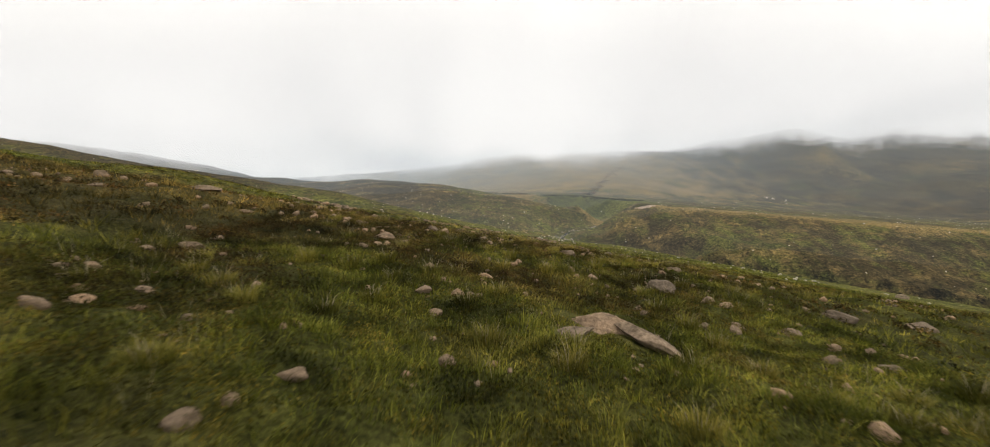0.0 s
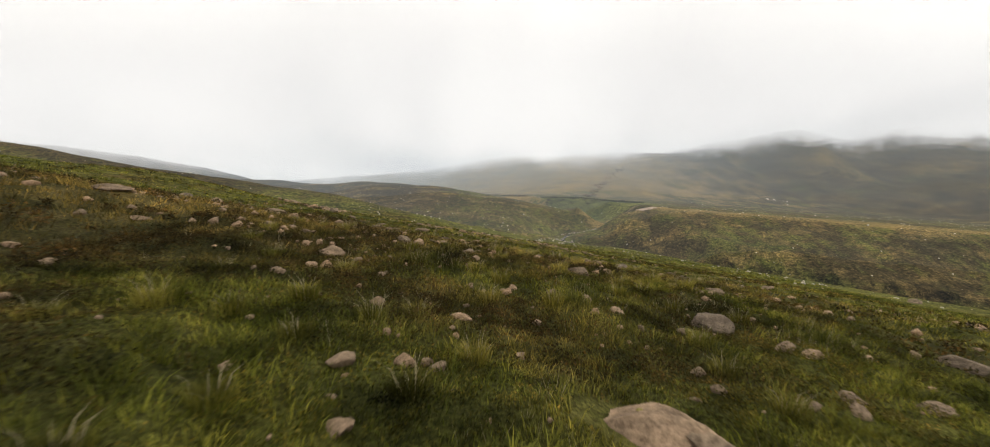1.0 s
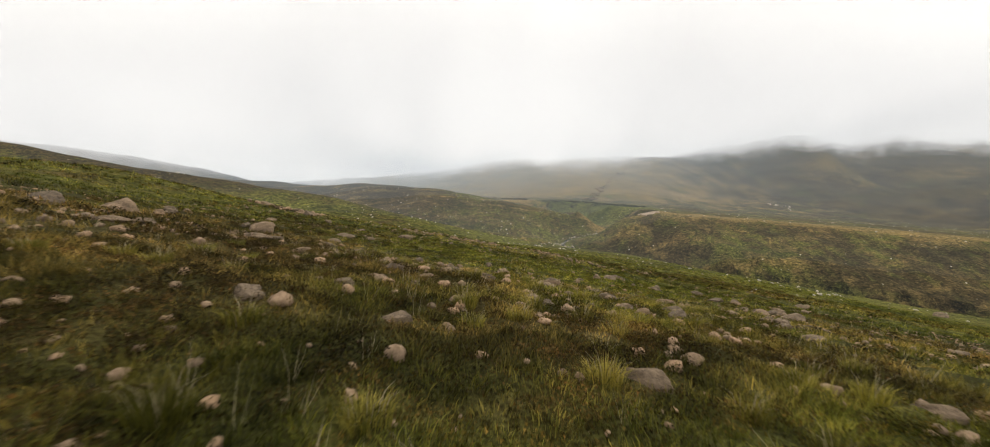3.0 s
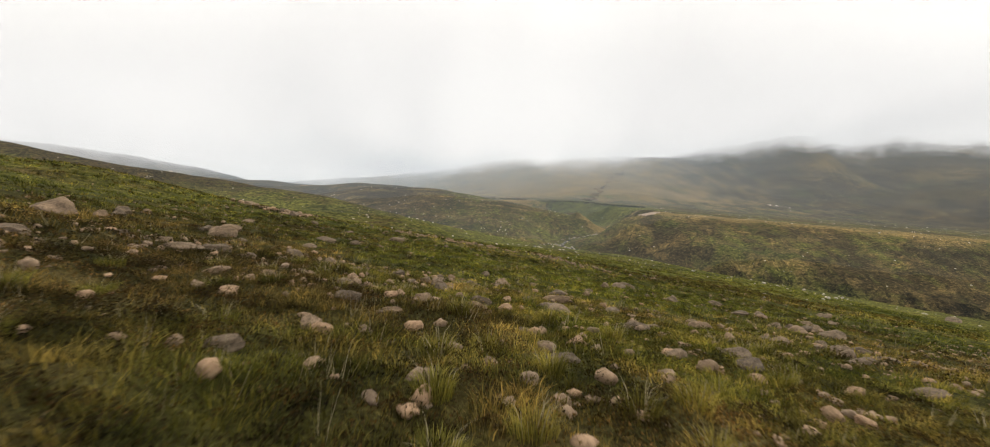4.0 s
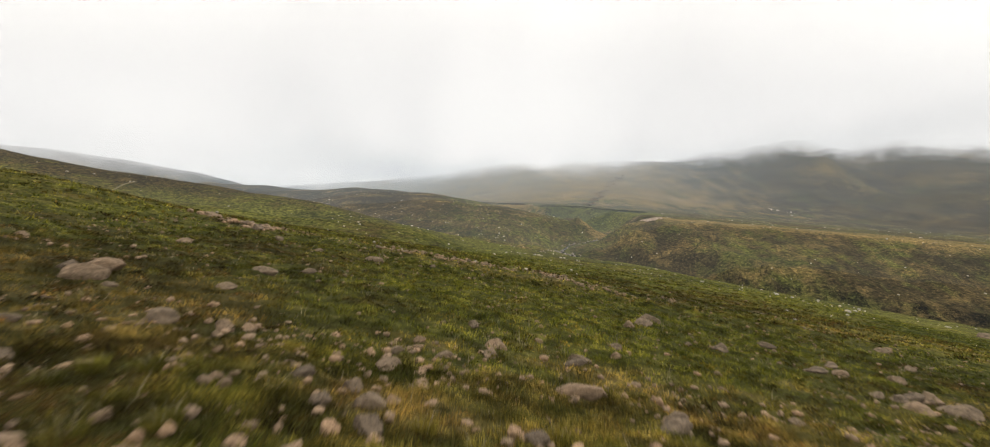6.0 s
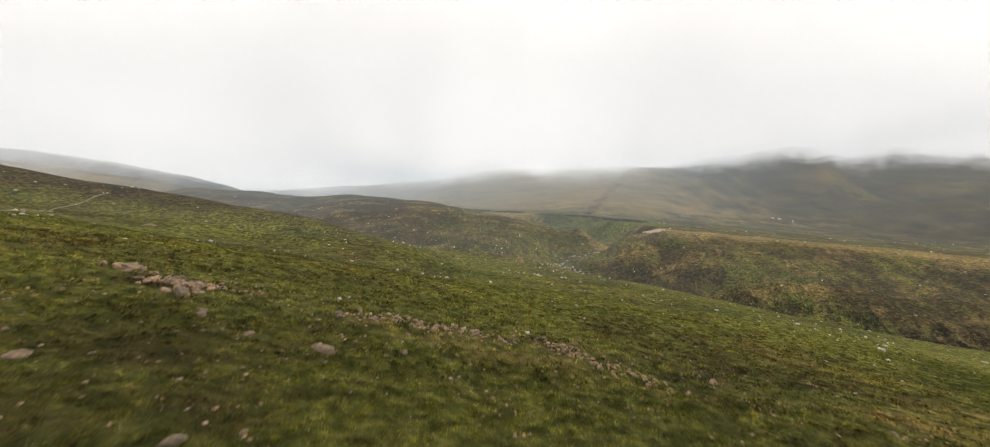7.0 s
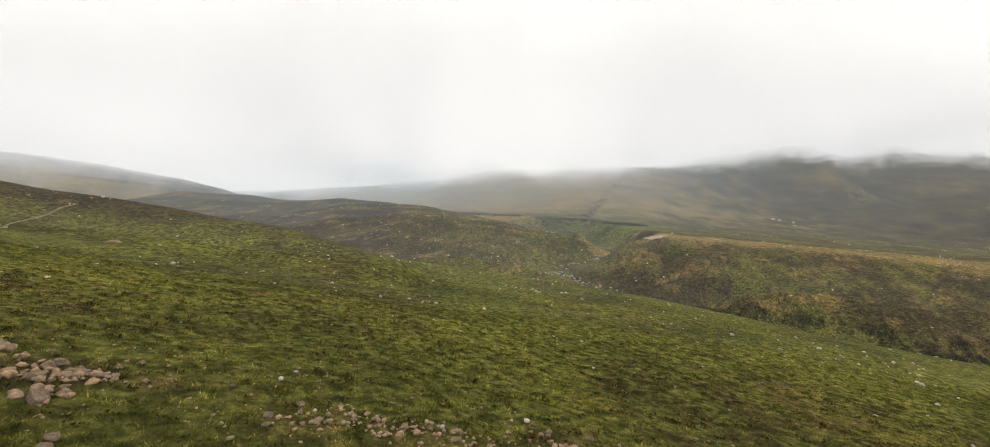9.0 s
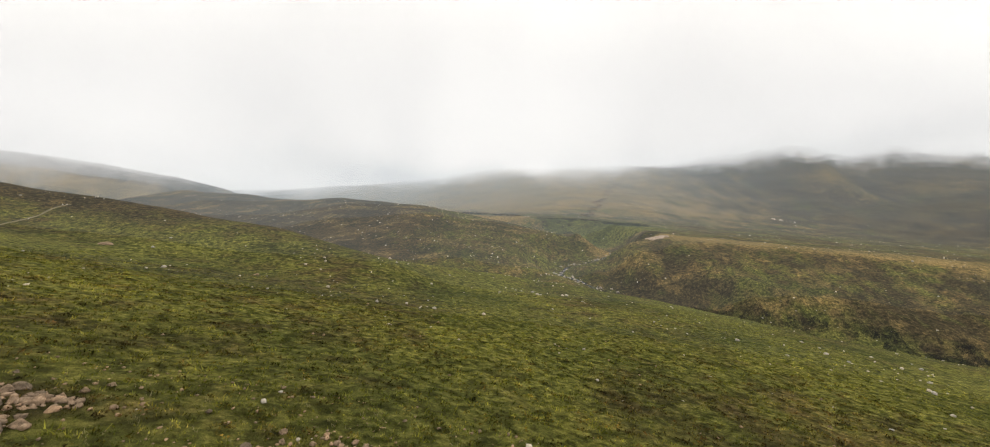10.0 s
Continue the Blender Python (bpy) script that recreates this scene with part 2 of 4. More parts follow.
def make_ground():
    m, nt, nodes, links, bsdf = material("moorland_turf")
    colour, v = moor_colour(nodes, links)
    fine = noise_of(nodes, links, v, 3.2, 8, 0.75)
    colour = mix(nodes, links, 0.8, colour, ramp(nodes, links, fine, [(0.36, (0.32, 0.32, 0.32)), (0.64, (1.42, 1.42, 1.38))]), 'MULTIPLY')
    grit = noise_of(nodes, links, v, 22, 4, 0.7)
    colour = mix(nodes, links, 0.9, colour, ramp(nodes, links, grit, [(0.38, (0.5, 0.5, 0.5)), (0.62, (1.5, 1.5, 1.45))]), 'MULTIPLY')
    # near ground goes almost black: shade among the tussocks put into its colour
    gap_shade = nodes.new("ShaderNodeAttribute")
    gap_shade.attribute_name = "gap_shade"
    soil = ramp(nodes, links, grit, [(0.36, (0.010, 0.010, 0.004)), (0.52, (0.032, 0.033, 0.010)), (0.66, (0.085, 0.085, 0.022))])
    colour = mix(nodes, links, gap_shade.outputs["Fac"], colour, soil)
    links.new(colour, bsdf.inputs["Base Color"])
    bsdf.inputs["Roughness"].default_value = 0.95
    bsdf.inputs["Specular IOR Level"].default_value = 0.05
    bump = nodes.new("ShaderNodeBump")
    bump.inputs["Strength"].default_value = 0.8
    bump.inputs["Distance"].default_value = 0.35
    links.new(noise_of(nodes, links, v, 0.9, 8, 0.7), bump.inputs["Height"])
    links.new(bump.outputs["Normal"], bsdf.inputs["Normal"])
    return m


def make_rock(name, dark, light, blotch=0.7):
    m, nt, nodes, links, bsdf = material(name)
    tc = nodes.new("ShaderNodeTexCoord").outputs["Object"]
    info = nodes.new("ShaderNodeObjectInfo").outputs["Random"]
    isl = nodes.new("ShaderNodeNewGeometry").outputs["Random Per Island"]
    both = nodes.new("ShaderNodeMath")
    both.operation = 'ADD'
    links.new(info, both.inputs[0])
    links.new(isl, both.inputs[1])
    wrap = nodes.new("ShaderNodeMath")
    wrap.operation = 'FRACT'
    links.new(both.outputs[0], wrap.inputs[0])
    n1 = noise_of(nodes, links, tc, 2.2, 6, 0.65)
    n2 = noise_of(nodes, links, tc, 13, 6, 0.7)
    base = ramp(nodes, links, n1, [(0.3, dark), (0.7, light)])
    base = mix(nodes, links, blotch, base, ramp(nodes, links, n2, [(0.35, (0.5, 0.49, 0.47)), (0.6, (1.1, 1.1, 1.1))]), 'MULTIPLY')
    base = mix(nodes, links, 1.0, base, ramp(nodes, links, wrap.outputs[0], [(0.0, (0.72, 0.70, 0.69)), (0.5, (1.0, 0.94, 0.88)), (1.0, (1.22, 1.07, 0.94))]), 'MULTIPLY')
    links.new(base, bsdf.inputs["Base Color"])
    bsdf.inputs["Roughness"].default_value = 0.92
    bsdf.inputs["Specular IOR Level"].default_value = 0.15
    bump = nodes.new("ShaderNodeBump")
    bump.inputs["Strength"].default_value = 0.6
    bump.inputs["Distance"].default_value = 0.05
    links.new(n2, bump.inputs["Height"])
    links.new(bump.outputs["Normal"], bsdf.inputs["Normal"])
    return m


def make_cloud_glow(name, seed, share, veil):
    """Glowing sheet painting in low cloud and haze: thin below, dense towards the tops."""
    m, nt, nodes, links, bsdf = material(name)
    nodes.remove(bsdf)
    out = nodes["Material Output"]
    pos = nodes.new("ShaderNodeNewGeometry").outputs["Position"]
    sep = nodes.new("ShaderNodeSeparateXYZ")
    links.new(pos, sep.inputs[0])
    shift = nodes.new("ShaderNodeMapping")
    shift.inputs["Location"].default_value = (seed * 3.7, seed * 1.1, 0)
    shift.inputs["Scale"].default_value = (1, 0.25, 1.5)
    links.new(pos, shift.inputs["Vector"])
    n = noise_of(nodes, links, shift.outputs["Vector"], 0.024, 8, 0.68)

    def calc(op, a, b, c=0.0):
        q = nodes.new("ShaderNodeMath")
        q.operation = op
        for socket, v in zip(q.inputs, (a, b, c)):
            if isinstance(v, (int, float)):
                socket.default_value = v
            else:
                links.new(v, socket)
        return q.outputs[0]

    height = calc('ADD', sep.outputs["Z"], calc('MULTIPLY_ADD', n, CLOUD_WISP, -0.5 * CLOUD_WISP))
    aside = calc('ABSOLUTE', calc('ADD', sep.outputs["X"], 130.0), 0.0)
    roll = nodes.new("ShaderNodeMapping")
    roll.inputs["Scale"].default_value = (1, 0.3, 0.8)
    links.new(pos, roll.inputs["Vector"])
    bulge = noise_of(nodes, links, roll.outputs["Vector"], 0.0085, 5, 0.6)
    height = calc('ADD', height, calc('MULTIPLY_ADD', bulge, 130.0, -65.0))
    for way, lift in ((1, CLOUD_LIFT), (-1, -0.075)):
        out_to = calc('MINIMUM', calc('MAXIMUM', calc('MULTIPLY_ADD', sep.outputs["X"], way, -150.0), 0.0), 480.0)
        height = calc('MULTIPLY_ADD', out_to, -lift, height)
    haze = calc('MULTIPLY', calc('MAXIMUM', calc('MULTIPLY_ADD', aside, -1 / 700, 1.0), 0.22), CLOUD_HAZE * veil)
    r = nodes.new("ShaderNodeMapRange")
    r.inputs["From Min"].default_value, r.inputs["From Max"].default_value = CLOUD_LOW, CLOUD_HIGH
    links.new(height, r.inputs["Value"])
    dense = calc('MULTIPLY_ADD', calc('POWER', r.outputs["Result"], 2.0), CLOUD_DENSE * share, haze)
    fade = nodes.new("ShaderNodeMapRange")
    fade.interpolation_type = 'SMOOTHSTEP'
    fade.inputs["From Min"].default_value, fade.inputs["From Max"].default_value = 150, 330
    fade.inputs["To Min"].default_value, fade.inputs["To Max"].default_value = 1.0, 0.0
    links.new(sep.outputs["Z"], fade.inputs["Value"])
    dense = calc('MULTIPLY', dense, fade.outputs["Result"])
    # each sheet emits its own colour: bluish haze low down, white cloud above
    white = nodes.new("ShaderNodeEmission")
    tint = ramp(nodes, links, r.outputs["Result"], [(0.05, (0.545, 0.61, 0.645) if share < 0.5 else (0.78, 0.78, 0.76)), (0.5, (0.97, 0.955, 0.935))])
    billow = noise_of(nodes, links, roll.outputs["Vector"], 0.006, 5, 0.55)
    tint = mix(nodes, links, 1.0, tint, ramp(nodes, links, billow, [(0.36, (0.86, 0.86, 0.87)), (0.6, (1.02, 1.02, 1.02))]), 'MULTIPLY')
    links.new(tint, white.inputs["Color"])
    clear = nodes.new("ShaderNodeBsdfTransparent")
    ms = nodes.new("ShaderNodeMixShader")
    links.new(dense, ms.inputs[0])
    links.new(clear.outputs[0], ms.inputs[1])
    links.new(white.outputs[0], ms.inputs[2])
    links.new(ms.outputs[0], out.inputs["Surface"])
    return m


CLOUD_LOW, CLOUD_HIGH, CLOUD_WISP, CLOUD_DENSE, CLOUD_HAZE, CLOUD_LIFT = 38, 108, 110, 0.95, 0.054, 0.12
TURF = make_ground()
GRANITE = make_rock("weathered_granite", (0.16, 0.12, 0.086), (0.47, 0.355, 0.25))
LICHENED = make_rock("lichened_granite", (0.105, 0.086, 0.066), (0.34, 0.27, 0.20), 1.0)


# ---- the land: one sheet to the horizon ----
def mesh_object(name, verts, faces, mat, smooth=False, corners=4):
    me = bpy.data.meshes.new(name)
    verts = np.ascontiguousarray(verts, dtype=np.float32)
    faces = np.ascontiguousarray(faces, dtype=np.int32)
    me.vertices.add(len(verts))
    me.vertices.foreach_set("co", verts.ravel())
    me.loops.add(faces.size)
    me.loops.foreach_set("vertex_index", faces.ravel())
    me.polygons.add(len(faces))
    me.polygons.foreach_set("loop_start", np.arange(0, faces.size, corners, dtype=np.int32))
    if smooth:
        me.polygons.foreach_set("use_smooth", np.ones(len(faces), dtype=bool))
    me.update(calc_edges=True)
    me.materials.append(mat)
    return new(name, me)


def steps(start, end, first, growth, cap, hold, reach):
    """Grid lines: even between start and end, then widening outwards to cap, held to hold, widening again to reach."""
    mid = list(np.arange(start, end + first, first))
    sides = []
    for sign, origin, limit, stop in ((-1, mid[0], hold[0], reach[0]), (1, mid[-1], hold[1], reach[1])):
        p, s, side = origin, first, []
        while sign * p < sign * stop:
            s = min(s * growth, cap) if sign * p < sign * limit else s * 1.12
            p += sign * s
            side.append(p)
        sides.append(side)
    return np.array(sides[0][::-1] + mid + sides[1])


gx = steps(-7, 9, 0.14, 1.05, 3.2, (-330, 330), (-2600, 2600))
gy = steps(2, 36, 0.14, 1.05, 3.2, (-20, 470), (-900, 2600))
GX, GY = np.meshgrid(gx, gy)
GZ = ground(GX, GY)
nx, ny = len(gx), len(gy)
idx = np.arange(nx * ny).reshape(ny, nx)
quads = np.stack([idx[:-1, :-1], idx[:-1, 1:], idx[1:, 1:], idx[1:, :-1]], -1).reshape(-1, 4)
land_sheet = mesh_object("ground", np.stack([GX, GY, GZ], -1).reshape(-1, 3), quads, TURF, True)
for label, values in zip(("heath", "bents"), cover(GX, GY)):
    layer = land_sheet.data.attributes.new(label, 'FLOAT', 'POINT')
    layer.data.foreach_set("value", np.ascontiguousarray(values.ravel(), dtype=np.float32))
# shade between the tussocks of the near slope, painted in as darker soil
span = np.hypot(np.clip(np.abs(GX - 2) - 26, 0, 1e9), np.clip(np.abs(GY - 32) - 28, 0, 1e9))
layer = land_sheet.data.attributes.new("gap_shade", 'FLOAT', 'POINT')
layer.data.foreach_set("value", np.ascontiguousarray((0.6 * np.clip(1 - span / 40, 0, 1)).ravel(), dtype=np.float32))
tagged(land_sheet, "rough moorland hillside of grass and heath above a stream valley", "hillside", kind="structure")


# ---- low cloud and distance haze, painted in by glowing see-through sheets ----
def cloud_sheet(name, ahead, half, z0, z1, mat):
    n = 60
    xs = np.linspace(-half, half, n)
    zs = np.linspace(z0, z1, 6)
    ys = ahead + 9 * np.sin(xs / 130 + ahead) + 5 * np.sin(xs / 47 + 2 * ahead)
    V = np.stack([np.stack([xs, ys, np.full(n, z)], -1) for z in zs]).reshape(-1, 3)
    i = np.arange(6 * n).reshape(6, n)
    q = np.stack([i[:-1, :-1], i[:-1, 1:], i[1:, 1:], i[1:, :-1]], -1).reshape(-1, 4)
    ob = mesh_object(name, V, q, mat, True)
    tagged(ob, "glowing sheet standing in for low cloud and haze on the fells", "cloud", kind="structure")
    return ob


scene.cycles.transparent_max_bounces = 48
# rows of glowing sheets add up to haze that thickens with distance
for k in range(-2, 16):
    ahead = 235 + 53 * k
    cloud_sheet("backdrop", ahead, 1.7 * ahead, -90, 360, make_cloud_glow("cloud_haze_glow", k, 0.04 if k < 0 else 0.06 + 0.94 * (k / 15) ** 2.1, min(1.6, 0.3 + 0.14 * (k + 2))))


# ---- rocks ----
def part(name, bm, mat, parent, label=""):
    me = bpy.data.meshes.new(name)
    bm.to_mesh(me)
    bm.free()
    me.materials.append(mat)
    me.polygons.foreach_set("use_smooth", np.ones(len(me.polygons), dtype=bool))
    ob = new(name, me)
    ob.parent = parent
    if label:
        tagged(ob, label)
    return ob


def boulder_shape(bm, rng, size, cuts, rough, detail):
    """A weathered block: a ball cut by flat faces and roughened, of half-size 1 scaled by size."""
    bmesh.ops.create_icosphere(bm, subdivisions=detail, radius=1.0)
    planes = []
    for _ in range(cuts):
        n = Vector((rng.uniform(-1, 1), rng.uniform(-1, 1), rng.uniform(-0.5, 1))).normalized()
        planes.append((n, rng.uniform(0.52, 0.88)))
    shift = Vector((rng.uniform(0, 50), rng.uniform(0, 50), rng.uniform(0, 50)))
    for v in bm.verts:
        p = v.co.copy()
        for n, d in planes:
            over = p.dot(n) - d
            if over > 0:
                p -= n * over * 0.93
        p *= 1 + rough * noise.noise(p * 1.6 + shift) + 0.5 * rough * noise.noise(p * 4.3 + shift) + 0.22 * rough * noise.noise(p * 11 + shift)
        v.co = Vector((p.x * size[0], p.y * size[1], p.z * size[2]))


def boulder_mesh(seed, detail, mat):
    rng = random.Random(seed)
    bm = bmesh.new()
    boulder_shape(bm, rng, (1, 1, 1), rng.randint(8, 13), 0.12, detail)
    wide = max(abs(v.co.x) for v in bm.verts)
    deep = max(abs(v.co.y) for v in bm.verts)
    tall = max(v.co.z for v in bm.verts)
    for v in bm.verts:
        v.co = Vector((v.co.x / wide, v.co.y / deep, v.co.z / tall))
    me = bpy.data.meshes.new("rock")
    bm.to_mesh(me)
    bm.free()
    me.materials.append(mat)
    me.polygons.foreach_set("use_smooth", np.ones(len(me.polygons), dtype=bool))
    return me


LARGE = [boulder_mesh(100 + k, 4, LICHENED) for k in range(7)]
SMALL = [boulder_mesh(200 + k, 3, GRANITE) for k in range(9)]

# x, y, width and height above the turf, in metres
ROCKS = []
ROCKS += [(-2.18, 2.83, 0.24, 0.10), (-2.05, 3.16, 0.15, 0.10), (-1.97, 3.93, 0.37, 0.09), (3.97, 4.10, 0.27, 0.23), (-4.71, 4.18, 0.33, 0.09), (-4.79, 4.77, 0.26, 0.09), (-2.51, 4.87, 0.09, 0.07), (-0.57, 5.00, 0.25, 0.12), (-2.41, 5.02, 0.15, 0.05), (3.65, 5.18, 0.32, 0.10), (-5.46, 5.40, 0.21, 0.12), (-4.83, 5.70, 0.39, 0.06), (3.21, 6.05, 0.15, 0.08), (-6.65, 6.32, 0.24, 0.06), (5.71, 6.58, 0.23, 0.14), (-6.47, 6.64, 0.37, 0.08), (4.21, 6.65, 0.22, 0.13), (-6.90, 6.80, 0.23, 0.05), (-1.06, 7.34, 0.28, 0.11), (6.71, 8.14, 0.63, 0.15), (8.00, 8.21, 0.64, 0.17), (-7.07, 8.39, 0.32, 0.10), (-1.49, 8.52, 0.39, 0.13), (-7.57, 8.72, 0.21, 0.13)]
ROCKS += [(-0.35, 8.75, 0.27, 0.09), (-0.80, 8.87, 0.30, 0.19), (-0.53, 8.90, 0.19, 0.14), (3.35, 9.17, 0.22, 0.11), (7.66, 9.18, 0.29, 0.14), (8.51, 9.22, 0.23, 0.11), (-6.91, 9.35, 0.64, 0.14), (4.79, 9.36, 0.29, 0.12), (-1.18, 9.46, 0.14, 0.07), (5.60, 9.54, 0.31, 0.16), (9.61, 9.58, 0.30, 0.12), (-0.24, 9.80, 0.12, 0.06), (3.51, 10.06, 0.25, 0.22), (7.27, 10.09, 0.55, 0.19), (6.04, 10.18, 0.47, 0.19), (-6.94, 10.41, 0.32, 0.11), (-7.94, 10.78, 0.36, 0.08), (-0.23, 10.79, 0.41, 0.10), (-2.75, 10.89, 0.14, 0.05), (-1.76, 11.04, 0.37, 0.20), (-3.53, 11.06, 0.27, 0.11), (-3.98, 11.11, 0.17, 0.11), (2.64, 11.25, 0.15, 0.06), (-0.87, 11.27, 0.11, 0.06)]
ROCKS += [(-2.23, 11.49, 0.12, 0.06), (3.17, 11.64, 0.15, 0.10), (6.64, 11.78, 0.40, 0.15), (6.10, 11.79, 0.45, 0.25), (4.11, 11.93, 0.21, 0.10), (2.39, 12.10, 0.20, 0.12), (-2.03, 12.31, 0.23, 0.13), (-3.51, 12.37, 0.30, 0.15), (-3.31, 12.56, 0.31, 0.16), (-10.61, 12.62, 0.38, 0.11), (2.98, 12.63, 0.39, 0.16), (5.07, 12.65, 0.89, 0.33), (-0.21, 12.66, 0.17, 0.07), (-1.98, 12.67, 0.23, 0.06), (9.64, 12.74, 0.27, 0.17), (10.68, 12.80, 1.09, 0.36), (0.60, 12.82, 0.23, 0.13), (2.39, 12.92, 0.24, 0.16), (1.63, 12.97, 0.24, 0.11), (0.74, 13.04, 0.22, 0.12), (13.68, 13.19, 1.43, 0.31), (-9.29, 13.33, 0.30, 0.12), (6.48, 13.45, 0.21, 0.11), (-2.93, 13.58, 0.26, 0.12)]
ROCKS += [(-8.21, 13.72, 0.52, 0.10), (-3.68, 13.87, 0.80, 0.25), (-13.44, 14.01, 0.74, 0.13), (-7.31, 14.19, 0.22, 0.17), (-6.22, 14.25, 0.30, 0.17), (-6.83, 14.31, 0.30, 0.22), (-14.96, 14.56, 0.44, 0.18), (12.00, 15.03, 0.28, 0.20), (1.89, 15.41, 0.12, 0.10), (1.71, 15.50, 0.14, 0.17), (-5.12, 15.66, 0.32, 0.08), (15.10, 15.67, 0.58, 0.14), (2.75, 15.76, 0.76, 0.20), (-15.14, 16.05, 0.53, 0.32), (-3.32, 16.25, 0.15, 0.10), (5.72, 16.35, 0.14, 0.05), (7.10, 16.44, 0.71, 0.16), (-2.46, 16.45, 0.47, 0.16), (5.07, 16.45, 0.23, 0.11), (-11.47, 16.50, 1.12, 0.20), (-6.54, 16.55, 0.34, 0.11), (3.50, 16.62, 0.35, 0.14), (-0.53, 16.69, 0.63, 0.18), (0.22, 16.86, 0.24, 0.13)]
ROCKS += [(3.95, 17.00, 0.41, 0.19), (-3.94, 17.19, 0.15, 0.08), (-2.07, 18.86, 0.47, 0.13), (0.94, 19.68, 0.25, 0.09), (6.41, 20.11, 0.40, 0.12), (-7.64, 20.19, 0.45, 0.13), (-1.53, 20.19, 0.41, 0.14), (-1.72, 20.27, 0.35, 0.15), (-0.94, 20.37, 0.28, 0.14), (0.34, 20.38, 0.19, 0.12), (2.04, 20.48, 0.62, 0.10), (-1.92, 20.58, 0.31, 0.08), (7.48, 21.45, 0.37, 0.14), (5.78, 21.55, 0.37, 0.12), (2.49, 21.73, 0.43, 0.18), (-0.90, 21.80, 0.47, 0.09), (-9.28, 21.82, 0.94, 0.17), (-2.85, 21.84, 0.12, 0.06), (4.38, 21.89, 0.51, 0.16), (6.82, 21.94, 0.14, 0.06), (4.54, 22.10, 0.48, 0.17), (6.01, 22.18, 0.56, 0.17), (-5.56, 22.34, 0.24, 0.08), (-2.99, 22.35, 0.16, 0.10)]
ROCKS += [(-1.00, 22.36, 0.13, 0.08), (-1.92, 22.41, 0.65, 0.23), (2.78, 22.45, 0.30, 0.15), (-3.96, 22.59, 0.25, 0.13), (-4.67, 22.63, 0.72, 0.12), (-6.08, 22.75, 0.24, 0.04), (10.23, 22.88, 0.92, 0.18), (3.10, 22.90, 0.38, 0.10), (0.55, 22.96, 0.32, 0.13), (-0.53, 22.97, 0.49, 0.22), (-11.24, 23.06, 0.97, 0.18), (6.20, 23.06, 0.72, 0.25), (-3.84, 23.16, 0.32, 0.20), (2.64, 23.41, 0.35, 0.15), (0.47, 23.51, 0.26, 0.13), (-3.31, 23.52, 0.25, 0.10), (-9.98, 23.65, 0.78, 0.19), (-4.21, 23.68, 0.42, 0.18), (-2.58, 23.68, 0.22, 0.08), (-0.66, 24.02, 0.49, 0.23), (6.35, 24.11, 0.28, 0.10), (0.87, 24.14, 0.19, 0.11), (2.68, 24.23, 0.28, 0.11), (-7.71, 24.28, 0.73, 0.13)]
ROCKS += [(0.54, 24.62, 0.62, 0.18), (1.28, 24.64, 0.38, 0.16), (-7.65, 24.93, 0.24, 0.18), (1.69, 24.95, 0.26, 0.14), (-3.68, 25.11, 0.14, 0.07), (-7.36, 25.12, 0.39, 0.08), (-2.97, 25.20, 0.47, 0.23), (8.25, 25.28, 0.41, 0.19), (-8.29, 25.34, 0.42, 0.11), (0.64, 25.35, 0.66, 0.19), (4.92, 25.67, 0.92, 0.33), (1.35, 25.82, 0.32, 0.16), (-2.87, 25.82, 0.37, 0.20), (-7.75, 25.84, 1.09, 0.15), (-3.08, 26.18, 0.36, 0.18), (-4.35, 26.20, 0.33, 0.15), (11.90, 26.42, 0.90, 0.20), (5.13, 26.48, 0.46, 0.22), (0.00, 26.49, 0.29, 0.17), (-4.84, 26.61, 0.17, 0.06), (8.16, 26.63, 0.38, 0.18), (-3.27, 26.63, 0.29, 0.21), (5.83, 26.71, 0.62, 0.22), (-2.22, 26.98, 0.33, 0.15)]
ROCKS += [(2.91, 26.98, 1.09, 0.33), (-7.83, 27.06, 0.69, 0.26), (7.42, 27.23, 0.31, 0.14), (-10.17, 27.57, 0.47, 0.17), (-7.29, 27.74, 0.48, 0.18), (-1.33, 27.99, 0.40, 0.22), (2.98, 28.07, 1.24, 0.40), (-10.09, 28.20, 0.60, 0.23), (-0.77, 28.28, 0.65, 0.29), (13.35, 28.40, 0.79, 0.41), (-18.45, 28.47, 1.60, 0.62), (-8.66, 28.52, 1.31, 0.18), (14.20, 28.57, 0.82, 0.20), (2.15, 28.74, 0.60, 0.23), (11.20, 28.76, 1.30, 0.22), (-7.54, 28.80, 0.46, 0.28), (-3.55, 28.82, 0.29, 0.17), (-3.91, 28.82, 0.29, 0.17), (-12.06, 28.85, 0.64, 0.16), (1.80, 28.92, 0.38, 0.18), (-3.85, 29.06, 0.32, 0.19), (-1.01, 29.14, 0.69, 0.32), (-1.95, 29.18, 0.48, 0.22), (13.80, 29.27, 0.82, 0.33)]
